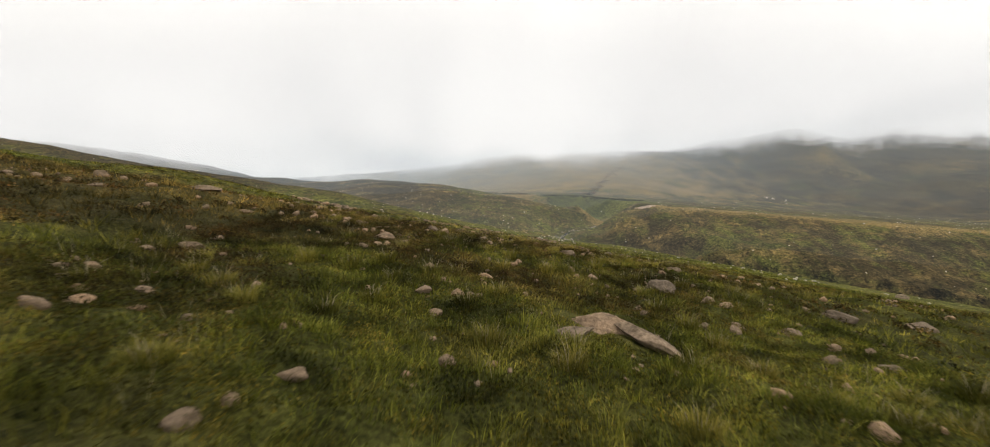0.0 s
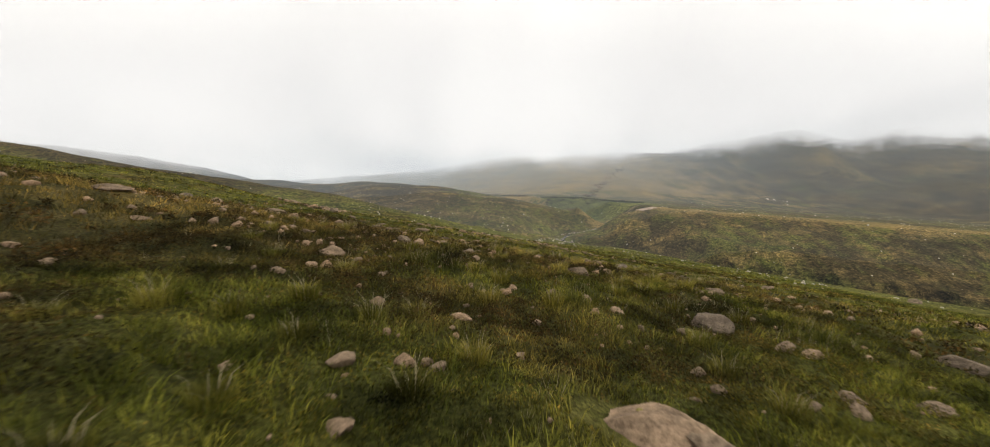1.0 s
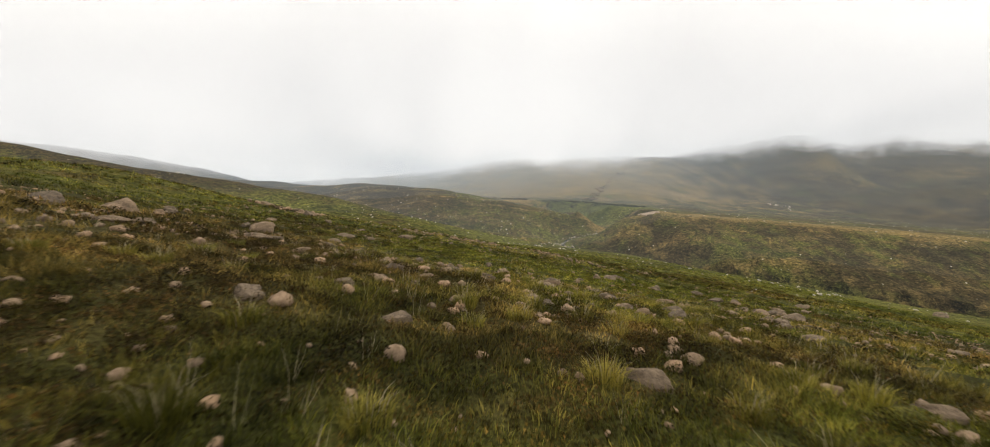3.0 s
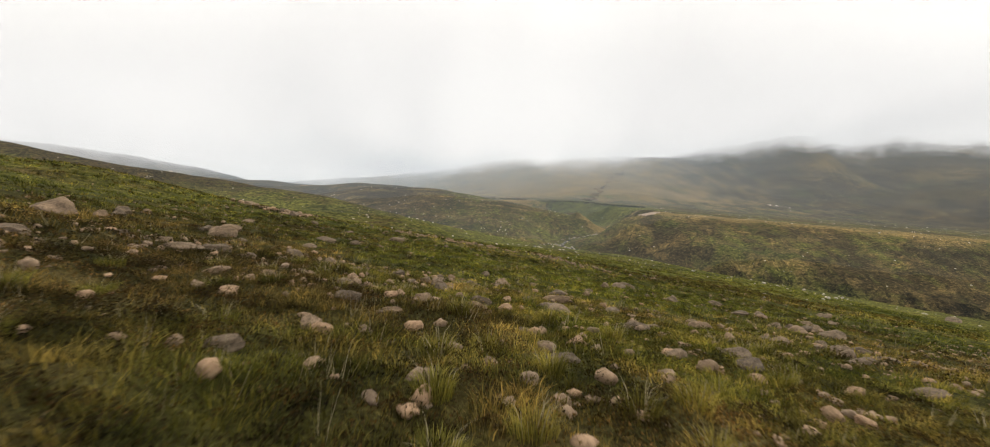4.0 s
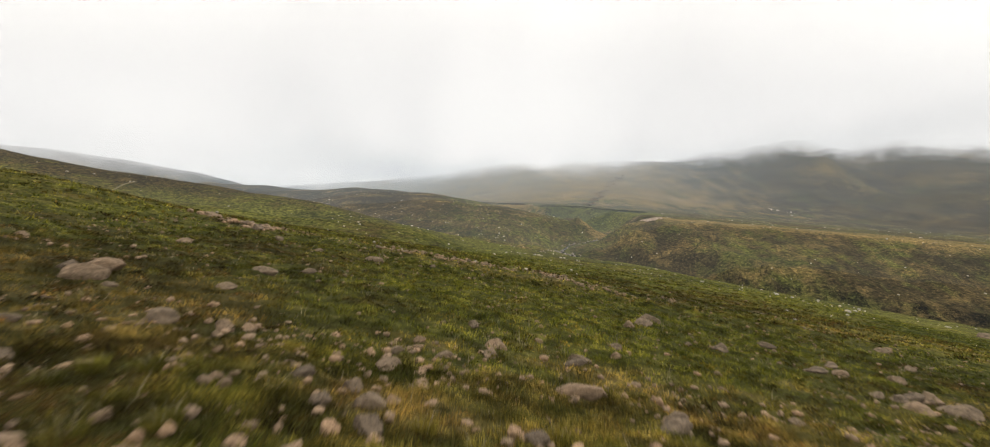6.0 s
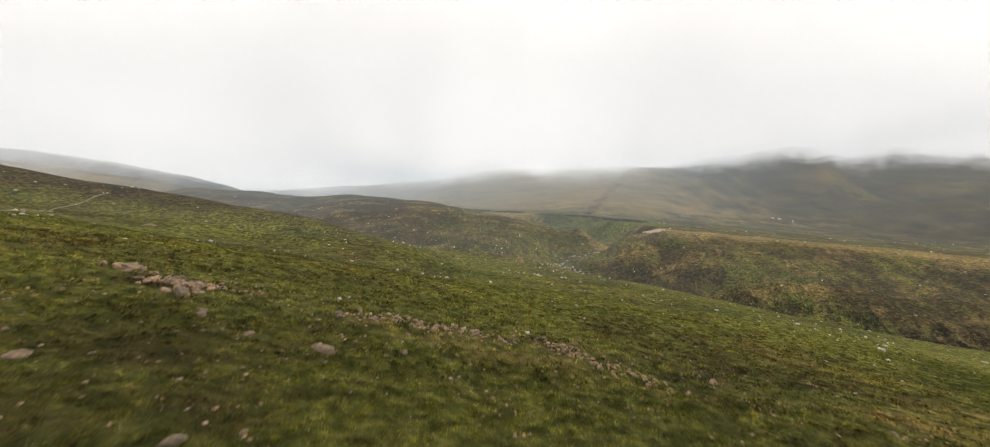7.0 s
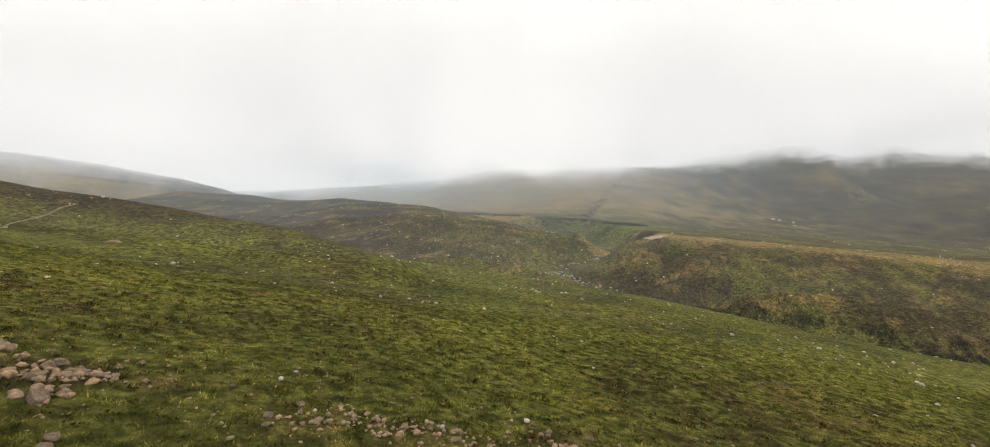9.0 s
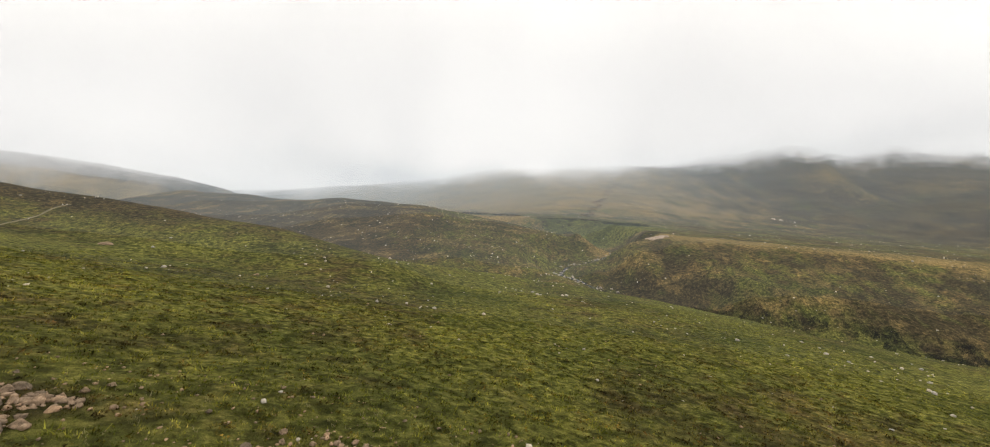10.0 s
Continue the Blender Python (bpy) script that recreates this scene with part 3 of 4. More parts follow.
ROCKS += [(13.16, 29.45, 0.54, 0.25), (-0.63, 29.46, 0.37, 0.18), (-9.94, 29.53, 0.31, 0.12), (8.76, 29.65, 0.95, 0.41), (11.32, 29.67, 0.81, 0.23), (16.18, 29.82, 0.96, 0.32), (-1.59, 29.92, 0.51, 0.40), (22.81, 29.95, 1.03, 0.32), (3.16, 29.97, 0.21, 0.15), (-2.67, 30.03, 0.58, 0.18), (-9.82, 30.90, 0.47, 0.19), (14.41, 30.95, 0.49, 0.25), (5.72, 31.11, 1.04, 0.35), (-0.44, 31.48, 0.44, 0.18), (6.00, 31.62, 0.94, 0.27), (-1.47, 32.45, 0.80, 0.38), (3.63, 32.61, 1.56, 0.29), (-6.39, 32.91, 0.29, 0.19), (-1.65, 33.00, 0.44, 0.24), (10.20, 33.06, 0.54, 0.20), (18.47, 33.51, 1.09, 0.34), (-8.33, 33.51, 1.01, 0.56), (-6.72, 33.70, 0.68, 0.43), (-1.58, 33.71, 0.48, 0.24)]
ROCKS += [(-6.30, 34.23, 0.41, 0.23), (-0.21, 34.50, 0.62, 0.21), (-20.84, 34.96, 2.21, 1.21), (-1.17, 35.01, 0.48, 0.21), (1.27, 35.18, 0.66, 0.30), (-18.90, 35.37, 0.94, 0.51), (-1.21, 35.81, 0.46, 0.26), (4.27, 36.01, 1.04, 0.26), (-12.32, 36.17, 0.53, 0.19), (1.48, 36.54, 0.84, 0.39), (-13.65, 36.64, 1.51, 0.75), (4.61, 36.65, 0.93, 0.23), (18.06, 37.23, 1.10, 0.41), (-15.07, 37.41, 0.68, 0.31), (6.33, 37.84, 0.51, 0.25), (-14.30, 37.95, 1.67, 0.70), (-20.44, 38.01, 0.90, 0.52), (20.90, 38.13, 1.63, 0.64), (3.28, 38.58, 0.41, 0.23), (18.81, 38.72, 0.80, 0.33), (17.90, 38.88, 1.10, 0.22), (-10.10, 39.03, 0.95, 0.30), (0.51, 39.16, 0.52, 0.59), (21.04, 39.44, 1.13, 0.83)]
ROCKS += [(6.84, 39.76, 0.83, 0.30), (-21.67, 39.79, 0.95, 0.56), (20.54, 39.84, 1.27, 0.44), (17.57, 41.69, 1.38, 0.31), (19.54, 42.64, 1.29, 0.32), (-22.74, 42.67, 0.57, 0.43), (11.81, 43.29, 0.56, 0.48), (13.72, 43.45, 0.96, 0.92), (23.42, 43.53, 0.88, 0.40), (-10.97, 43.67, 1.96, 0.44), (20.51, 44.38, 1.45, 0.41), (9.85, 46.93, 0.88, 0.69), (-10.04, 47.00, 0.98, 0.38), (19.34, 48.06, 1.24, 0.35), (29.94, 49.13, 0.84, 0.42), (11.63, 49.15, 1.36, 0.68), (-21.30, 52.00, 1.21, 0.43), (3.09, 52.38, 0.32, 0.25), (13.18, 52.42, 1.75, 0.87), (35.48, 56.94, 1.39, 0.52), (2.00, 56.99, 0.31, 0.23), (-26.76, 57.03, 0.53, 0.16), (36.28, 57.47, 1.19, 0.40), (-9.64, 60.05, 2.22, 0.59)]
ROCKS += [(-15.27, 60.80, 1.14, 0.27), (32.72, 61.53, 0.47, 0.37), (0.37, 61.87, 0.37, 0.27), (-4.54, 62.00, 0.75, 0.28), (32.57, 62.32, 0.67, 0.38), (-19.89, 62.76, 0.98, 0.46), (-30.15, 62.83, 0.47, 0.38), (-0.66, 63.14, 0.38, 0.29), (-12.11, 63.43, 0.38, 0.38), (-20.38, 63.57, 0.97, 0.39), (5.59, 64.73, 0.40, 0.35), (11.06, 65.77, 0.63, 0.42), (12.15, 65.79, 0.42, 0.31), (-5.05, 65.90, 0.62, 0.31), (-24.02, 66.43, 1.54, 0.99), (10.47, 66.63, 0.43, 0.32), (-11.21, 67.23, 0.57, 0.49), (-23.39, 67.27, 1.03, 0.48), (-2.41, 67.29, 0.32, 0.42), (-26.37, 68.44, 1.24, 0.50), (-11.66, 68.49, 0.68, 0.44), (-3.22, 68.55, 0.60, 0.38), (14.71, 68.59, 0.46, 0.34), (8.45, 68.75, 0.57, 0.34)]
ROCKS += [(-8.67, 68.82, 0.94, 0.34), (22.27, 68.83, 1.03, 0.57), (0.38, 69.17, 0.96, 0.39), (5.95, 69.40, 0.62, 0.26), (-6.51, 69.48, 0.53, 0.26), (-4.74, 69.49, 0.45, 0.35), (21.27, 69.50, 0.47, 0.29), (-10.04, 69.50, 0.53, 0.62), (-20.17, 69.82, 0.36, 0.36), (-3.12, 69.90, 0.58, 0.41), (-1.40, 70.16, 0.59, 0.47), (0.37, 70.27, 1.17, 0.29), (7.89, 70.34, 0.46, 0.64), (-27.63, 70.40, 0.89, 0.53), (-25.55, 70.51, 0.80, 0.54), (-10.46, 70.62, 0.59, 0.41), (-29.83, 70.80, 0.64, 0.36), (-24.61, 70.82, 0.73, 0.36), (-27.45, 71.23, 1.19, 0.64), (-15.87, 71.64, 0.47, 0.23), (-32.73, 71.70, 2.03, 0.83), (-24.18, 71.91, 0.67, 0.38), (-20.77, 72.29, 0.38, 0.24), (12.64, 72.65, 0.39, 0.30)]
ROCKS += [(7.20, 72.67, 0.63, 0.37), (10.32, 72.69, 0.79, 0.39), (-29.93, 73.08, 0.49, 0.29), (-23.78, 73.41, 0.69, 0.35), (19.68, 74.72, 0.41, 0.41), (-30.73, 86.97, 0.64, 0.35), (44.53, 93.22, 0.66, 0.41), (53.34, 105.29, 0.70, 0.41), (110.26, 110.81, 4.33, 1.66), (-55.74, 149.68, 1.97, 0.82), (-105.40, 163.00, 4.20, 1.10)]
rock_rng = random.Random(5)
rock_x = np.array([r[0] for r in ROCKS])
rock_y = np.array([r[1] for r in ROCKS])
rock_w = np.array([r[2] for r in ROCKS])
rock_z = ground(rock_x, rock_y)
for (x, y, w, h), z in zip(ROCKS, rock_z):
    big = w > 0.45
    ob = new("rock", rock_rng.choice(LARGE if big else SMALL))
    deep = 0.5 * w * (rock_rng.uniform(0.35, 0.55) if h < 0.3 * w else rock_rng.uniform(0.65, 1.0))
    tall = min(max(h, 0.2 * w), 0.6 * w) * 0.66 + 0.015
    ob.matrix_world = Matrix.Translation((x, y, z + 0.02)) @ Euler((rock_rng.uniform(-0.15, 0.15), rock_rng.uniform(-0.12, 0.2), rock_rng.choice((0, math.pi)) + rock_rng.uniform(-0.5, 0.5))).to_matrix().to_4x4() @ Matrix.Diagonal((0.5 * w, deep, tall, 1))
    shape = "low flat" if h < 0.3 * w else ("upright" if h > 0.7 * w else "rounded")
    if w > 0.8:
        words = "large " + shape + " grey granite boulder bedded in moorland grass"
    elif w > 0.35:
        words = shape + " weathered granite rock half sunk in the turf"
    else:
        words = "small pale pinkish granite stone lying in rough grass"
    tagged(ob, words, "rock", group="rocks on the hillside")


def slab(name, size, place, turn, seed, words, cuts=10):
    rng = random.Random(seed)
    bm = bmesh.new()
    boulder_shape(bm, rng, size, cuts, 0.10, 5)
    me = bpy.data.meshes.new(name)
    bm.to_mesh(me)
    bm.free()
    me.materials.append(LICHENED)
    me.polygons.foreach_set("use_smooth", np.ones(len(me.polygons), dtype=bool))
    ob = new(name, me)
    ob.matrix_world = Matrix.Translation(place) @ Euler([radians(a) for a in turn]).to_matrix().to_4x4()
    return tagged(ob, words, "rock", group="fallen slab")


def moss_pad(parent, spots, seed):
    """Small yellow-green cushions of moss grown onto a stone."""
    rng = random.Random(seed)
    m, nt, nodes, links, bsdf = material("yellow_moss")
    tc = nodes.new("ShaderNodeTexCoord").outputs["Object"]
    links.new(ramp(nodes, links, noise_of(nodes, links, tc, 30, 4, 0.7), [(0.35, (0.07, 0.07, 0.012)), (0.65, (0.30, 0.26, 0.05))]), bsdf.inputs["Base Color"])
    bsdf.inputs["Roughness"].default_value = 0.95
    for x, y, z, r in spots:
        bm = bmesh.new()
        boulder_shape(bm, rng, (r, r * 0.7, r * 0.35), 2, 0.3, 3)
        bmesh.ops.translate(bm, verts=bm.verts, vec=(x, y, z))
        part("moss", bm, m, parent, "yellow-green moss cushion")


broad = slab("stone_slab", (0.88, 0.44, 0.20), (1.95, 8.0, -2.53), (8, 5, -6), 31, "broad grey granite slab with mossy top on the slope")
moss_pad(broad, ((0.25, 0.05, 0.155, 0.10), (0.42, -0.02, 0.14, 0.06), (-0.05, 0.12, 0.16, 0.05)), 3)
slab("stone_slab", (0.84, 0.27, 0.15), (2.70, 7.16, -2.50), (-12, 7, -55), 33, "long leaning granite slab with a dark hollow beneath")
slab("stone_slab", (0.44, 0.27, 0.10), (1.27, 6.88, -2.33), (6, -10, 8), 35, "thin pale granite plate lying on grass")


# ---- loose stones too many to count ----
def ball(detail):
    bm = bmesh.new()
    bmesh.ops.create_icosphere(bm, subdivisions=detail, radius=1.0)
    v = np.array([p.co[:] for p in bm.verts])
    f = np.array([[q.index for q in p.verts] for p in bm.faces])
    bm.free()
    return v, f


def stones(name, xs, ys, sizes, mat, seed, detail, words):
    rng = np.random.RandomState(seed)
    v, f = ball(detail)
    n = len(xs)
    zs = ground(xs, ys)
    jag = 1 + 0.28 * rng.uniform(-1, 1, (n, len(v), 1))
    sc = sizes[:, None, None] * np.stack([rng.uniform(0.8, 1.3, n), rng.uniform(0.6, 1.0, n), rng.uniform(0.45, 0.85, n)], -1)[:, None, :]
    a = rng.uniform(0, 6.28, n)
    P = v[None] * jag * sc
    ca, sa = np.cos(a)[:, None], np.sin(a)[:, None]
    V = np.stack([xs[:, None] + P[..., 0] * ca - P[..., 1] * sa, ys[:, None] + P[..., 0] * sa + P[..., 1] * ca, (zs + 0.25 * sizes)[:, None] + P[..., 2]], -1)
    F = f[None] + (np.arange(n) * len(v))[:, None, None]
    ob = mesh_object(name, V.reshape(-1, 3), F.reshape(-1, 3), mat, False, 3)
    return tagged(ob, words, "stones", kind="stuff")


def scatter(rng, n, x0, x1, y0, y1, density):
    """Points in a rectangle, kept where density, a field from 0 to 1, allows."""
    x, y = rng.uniform(x0, x1, n), rng.uniform(y0, y1, n)
    keep = rng.uniform(0, 1, n) < density(x, y)
    return x[keep], y[keep]


rs = np.random.RandomState(11)
stony = lambda x, y: np.clip(0.10 + 1.5 * np.clip(fbm(x / 7, y / 5, 3, 91), 0, 1) + 0.5 * np.exp(-((y - 28 - 0.25 * x) / 8) ** 2), 0, 1)
sx, sy = scatter(rs, 3000, -18, 22, 14, 36, stony)
stones("loose_stones", sx, sy, 0.04 + 0.12 * rs.uniform(0, 1, len(sx)) ** 2.2, GRANITE, 21, 2, "scattered small pale granite stones among the grass")
sx, sy = scatter(rs, 7500, -32, 44, 30, 78, lambda x, y: stony(x, y) * 0.8)
stones("loose_stones", sx, sy, 0.05 + 0.13 * rs.uniform(0, 1, len(sx)) ** 2.5, GRANITE, 25, 1, "scattered small pale granite stones among the grass")
sx, sy = scatter(rs, 1500, -6, 10, 4, 16, lambda x, y: 0.16 + 0 * x)
stones("loose_stones", sx, sy, 0.03 + 0.05 * rs.uniform(0, 1, len(sx)) ** 2, GRANITE, 22, 2, "scattered small pale granite stones among the grass")
sx, sy = scatter(rs, 3000, -70, 75, 48, 125, lambda x, y: np.clip(0.04 + 1.2 * np.clip(fbm(x / 16, y / 7, 3, 95) - 0.25, 0, 1), 0, 1))
stones("loose_stones", sx, sy, 0.05 + 0.16 * rs.uniform(0, 1, len(sx)) ** 2.5, GRANITE, 23, 1, "pale stones dotted over the open hillside")
sx, sy = scatter(rs, 15000, -420, 620, 110, 800, lambda x, y: np.clip(0.10 + 0.9 * np.clip(fbm(x / 60, y / 40, 3, 97) - 0.1, 0, 1), 0, 1))
stones("far_stones", sx, sy, 0.18 + 0.45 * rs.uniform(0, 1, len(sx)) ** 3, make_rock("bleached_granite", (0.40, 0.38, 0.35), (0.70, 0.67, 0.62)), 24, 1, "bleached boulders dotted over the far valley slopes")
sx, sy = scatter(rs, 900, -90, 130, 70, 235, lambda x, y: np.clip(0.25 + 0.8 * fbm(x / 25, y / 15, 3, 99), 0, 1))
stones("far_stones", sx, sy, 0.08 + 0.26 * rs.uniform(0, 1, len(sx)) ** 3, bpy.data.materials["bleached_granite"], 29, 1, "bleached stones dotted over the lower hillside")

sx, sy = scatter(rs, 2600, -260, 60, 215, 440, lambda x, y: np.clip(0.3 + 0.7 * fbm(x / 30, y / 25, 3, 101), 0, 1))
stones("far_stones", sx, sy, 0.12 + 0.4 * rs.uniform(0, 1, len(sx)) ** 3, bpy.data.materials["bleached_granite"], 31, 1, "bleached boulders dotted over the spur across the valley")


# heaps of loose rocks on the open slope: centre, spread and number
HEAPS = ((-26.4, 69.0, 2.4, 1.6, 60), (-23.8, 70.3, 1.8, 0.6, 22), (-31.5, 70.8, 2.4, 1.2, 18), (-24.2, 66.9, 1.2, 0.8, 14), (-3.8, 69.2, 3.2, 0.9, 24), (9.5, 69.4, 3.0, 1.6, 26))
for hx, hy, wide_x, wide_y, count in HEAPS:
    size = 0.12 + 0.3 * rs.uniform(0, 1, count) ** 1.6 if hx < -20 else 0.08 + 0.16 * rs.uniform(0, 1, count) ** 1.6
    stones("rock_heap", hx + rs.normal(0, 0.6 * wide_x, count), hy + rs.normal(0, 0.6 * wide_y, count), size, GRANITE, 60 + count, 2, "heap of loose pinkish granite rocks on brown peat")


# ---- grass and heath ----
def make_plant(name, tint, spread, sheen):
    m, nt, nodes, links, bsdf = material(name)
    colour, v = moor_colour(nodes, links)
    isl = nodes.new("ShaderNodeNewGeometry").outputs["Random Per Island"]
    colour = mix(nodes, links, 1.0, colour, ramp(nodes, links, isl, spread), 'MULTIPLY')
    tone = nodes.new("ShaderNodeAttribute")
    tone.attribute_name = "tone"
    colour = mix(nodes, links, 1.0, colour, ramp(nodes, links, tone.outputs["Fac"], [(0.0, (0.4, 0.46, 0.4)), (0.45, (0.85, 0.9, 0.85)), (0.8, (1.2, 1.18, 1.1)), (1.0, (1.4, 1.34, 1.2))]), 'MULTIPLY')
    colour = mix(nodes, links, 1.0, colour, tint, 'MULTIPLY')
    links.new(colour, bsdf.inputs["Base Color"])
    bsdf.inputs["Roughness"].default_value = sheen
    bsdf.inputs["Specular IOR Level"].default_value = 0.1
    glow = nodes.new("ShaderNodeBsdfTranslucent")
    links.new(colour, glow.inputs["Color"])
    ms = nodes.new("ShaderNodeMixShader")
    ms.inputs[0].default_value = 0.3
    links.new(bsdf.outputs[0], ms.inputs[1])
    links.new(glow.outputs[0], ms.inputs[2])
    links.new(ms.outputs[0], nodes["Material Output"].inputs["Surface"])
    return m


BLADE = make_plant("grass_blade", (1.86, 1.84, 1.42), [(0.0, (0.34, 0.37, 0.33)), (0.5, (1.0, 1.0, 1.0)), (0.85, (1.3, 1.24, 1.1)), (1.0, (1.55, 1.44, 1.25))], 0.6)
HEATH = make_plant("heath_leaf", (1.2, 1.1, 1.0), [(0.0, (0.4, 0.4, 0.38)), (0.7, (1.15, 1.12, 1.0)), (1.0, (2.0, 1.55, 1.25))], 0.7)
RANK = make_plant("rank_heather", (0.45, 0.5, 0.5), [(0.0, (0.4, 0.4, 0.38)), (0.7, (1.15, 1.12, 1.0)), (1.0, (1.6, 1.4, 1.2))], 0.7)
STRAW, _nt, _n, _l, _b = material("dry_bent")
_b.inputs["Base Color"].default_value = (0.36, 0.30, 0.17, 1)
_b.inputs["Roughness"].default_value = 0.6


def growing(ob, x, y, each, tone, heath=0.0):
    """Gives a plant mesh the cover of the ground it stands on."""
    for label, values, more in zip(("heath", "bents"), cover(x, y), (heath, -heath)):
        layer = ob.data.attributes.new(label, 'FLOAT', 'POINT')
        layer.data.foreach_set("value", np.repeat(np.clip(values + more, 0, 1), each).astype(np.float32))
    layer = ob.data.attributes.new("tone", 'FLOAT', 'POINT')
    layer.data.foreach_set("value", np.repeat(tone, each).astype(np.float32))


def clear_of_rocks(x, y):
    keep = np.ones(len(x), dtype=bool)
    for a in range(0, len(x), 40000):
        s = slice(a, a + 40000)
        for rx, ry, rw in zip(rock_x, rock_y, rock_w):
            if rw > 0.25:
                keep[s] &= np.hypot(x[s] - rx, (y[s] - ry) * 1.3) > 0.45 * rw
        keep[s] &= np.hypot((x[s] - 1.95) / 0.85, (y[s] - 7.95) / 0.5) > 1
        along_slab = 0.57 * (x[s] - 2.64) - 0.82 * (y[s] - 7.10)
        across_slab = 0.82 * (x[s] - 2.64) + 0.57 * (y[s] - 7.10)
        keep[s] &= np.hypot(along_slab / 0.72, across_slab / 0.38) > 1
        keep[s] &= np.hypot((x[s] - 1.27) / 0.44, (y[s] - 6.8) / 0.32) > 1
    return keep


def tufts(name, rng, cx, cy, per, radius, height, width, bend, mat, words, category, fine):
    """Many tufts of blades in one mesh; fine blades have two joints, coarse ones are single slivers."""
    n = len(cx) * per
    big = np.repeat(rng.uniform(0.55, 1.3, len(cx)), per)
    lush = np.repeat(np.clip(0.85 + 0.6 * fbm(cx / 1.7, cy / 1.7, 2, 131), 0.45, 1.5), per)
    a = rng.uniform(0, 2 * math.pi, n)
    r = radius * big * np.sqrt(rng.uniform(0, 1, n))
    x, y = np.repeat(cx, per) + r * np.cos(a), np.repeat(cy, per) + r * np.sin(a)
    keep = clear_of_rocks(x, y)
    tone = np.repeat(rng.uniform(0, 1, len(cx)), per)[keep]
    x, y, a, big, lush = x[keep], y[keep], a[keep], big[keep], lush[keep]
    n = len(x)
    z = ground(x, y) - 0.015
    h = height * big * lush * rng.uniform(0.5, 1.15, n)
    lean = a + rng.uniform(-0.8, 0.8, n)
    out = h * bend * rng.uniform(0.2, 1.0, n)
    dx, dy = np.cos(lean) * out + 0.12 * h, np.sin(lean) * out
    side = rng.uniform(0, 2 * math.pi, n)
    w = 0.5 * width * rng.uniform(0.6, 1.4, n)
    wx, wy = np.cos(side) * w, np.sin(side) * w
    if fine:
        mx, my, mz = x + 0.35 * dx, y + 0.35 * dy, z + 0.62 * h
        V = np.stack([np.stack([x - wx, y - wy, z], -1), np.stack([x + wx, y + wy, z], -1),
                      np.stack([mx - 0.8 * wx, my - 0.8 * wy, mz], -1), np.stack([mx + 0.8 * wx, my + 0.8 * wy, mz], -1),
                      np.stack([x + dx, y + dy, z + h * 0.95], -1)], 1)
        F = np.array([[0, 1, 2], [1, 3, 2], [2, 3, 4]])
    else:
        V = np.stack([np.stack([x - wx, y - wy, z], -1), np.stack([x + wx, y + wy, z], -1), np.stack([x + dx, y + dy, z + h], -1)], 1)
        F = np.array([[0, 1, 2]])
        tone = tone ** (1.45 if width > 0.05 else 1.0)
    F = F[None] + (np.arange(n) * V.shape[1])[:, None, None]
    ob = mesh_object(name, V.reshape(-1, 3), F.reshape(-1, 3), mat, False, 3)
    growing(ob, x, y, V.shape[1], tone)
    return tagged(ob, words, category, kind="stuff")


def cushions(name, rng, cx, cy, per, radius, height, leaf, mat, words):
    """Low domes of many small leaves."""
    n = len(cx) * per
    big = np.repeat(rng.uniform(0.5, 1.3, len(cx)), per)
    a, u = rng.uniform(0, 2 * math.pi, n), np.sqrt(rng.uniform(0, 1, n))
    r = radius * big * u
    lump = 1 + 0.3 * np.sin(3 * a + np.repeat(rng.uniform(0, 6, len(cx)), per))
    x, y = np.repeat(cx, per) + r * lump * np.cos(a), np.repeat(cy, per) + r * lump * np.sin(a)
    keep = clear_of_rocks(x, y)
    tone = np.repeat(rng.uniform(0, 1, len(cx)), per)[keep]
    x, y, u, big, a = x[keep], y[keep], u[keep], big[keep], a[keep]
    n = len(x)
    z = ground(x, y) + height * big * np.sqrt(np.clip(1 - u * u, 0, 1)) * rng.uniform(0.45, 1.1, n)
    l = leaf * rng.uniform(0.6, 1.5, n)
    d1 = rng.normal(0, 1, (n, 3))
    d1 /= np.linalg.norm(d1, axis=1)[:, None]
    d2 = np.cross(d1, rng.normal(0, 1, (n, 3)))
    d2 /= np.linalg.norm(d2, axis=1)[:, None]
    c = np.stack([x, y, z], -1)
    V = np.stack([c - d2 * l[:, None] * 0.35, c + d2 * l[:, None] * 0.35, c + d1 * l[:, None]], 1)
    F = np.arange(n * 3).reshape(-1, 3)
    ob = mesh_object(name, V.reshape(-1, 3), F, mat, False, 3)
    growing(ob, x, y, 3, tone, 0.2)
    return tagged(ob, words, "heather", kind="stuff")


gr = np.random.RandomState(3)
grassy = lambda x, y: np.clip(0.78 - 0.7 * fbm(x / 2.2, y / 2.2, 2, 141), 0.32, 1)
heathy = lambda x, y: np.clip(0.3 + 0.9 * fbm(x / 2.2, y / 2.2, 2, 141), 0.1, 1)
px, py = scatter(gr, 19000, -7.5, 9.5, 2.5, 33, grassy)
tufts("grass", gr, px, py, 18, 0.17, 0.18, 0.011, 1.1, BLADE, "rough tussocky moorland grass, olive green with dry tips", "grass", True)
px, py = scatter(gr, 30000, -27, 32, 5, 64, lambda x, y: grassy(x, y) * np.where((x > -7) & (x < 9) & (y < 32), 0.0, 1.0))
tufts("grass", gr, px, py, 14, 0.2, 0.24, 0.026, 0.9, BLADE, "rough tussocky moorland grass on the slope", "grass", False)
px, py = scatter(gr, 6000, -62, 66, 58, 118, lambda x, y: np.clip(0.35 + 0.9 * fbm(x / 5, y / 2.5, 2, 147), 0.05, 1))
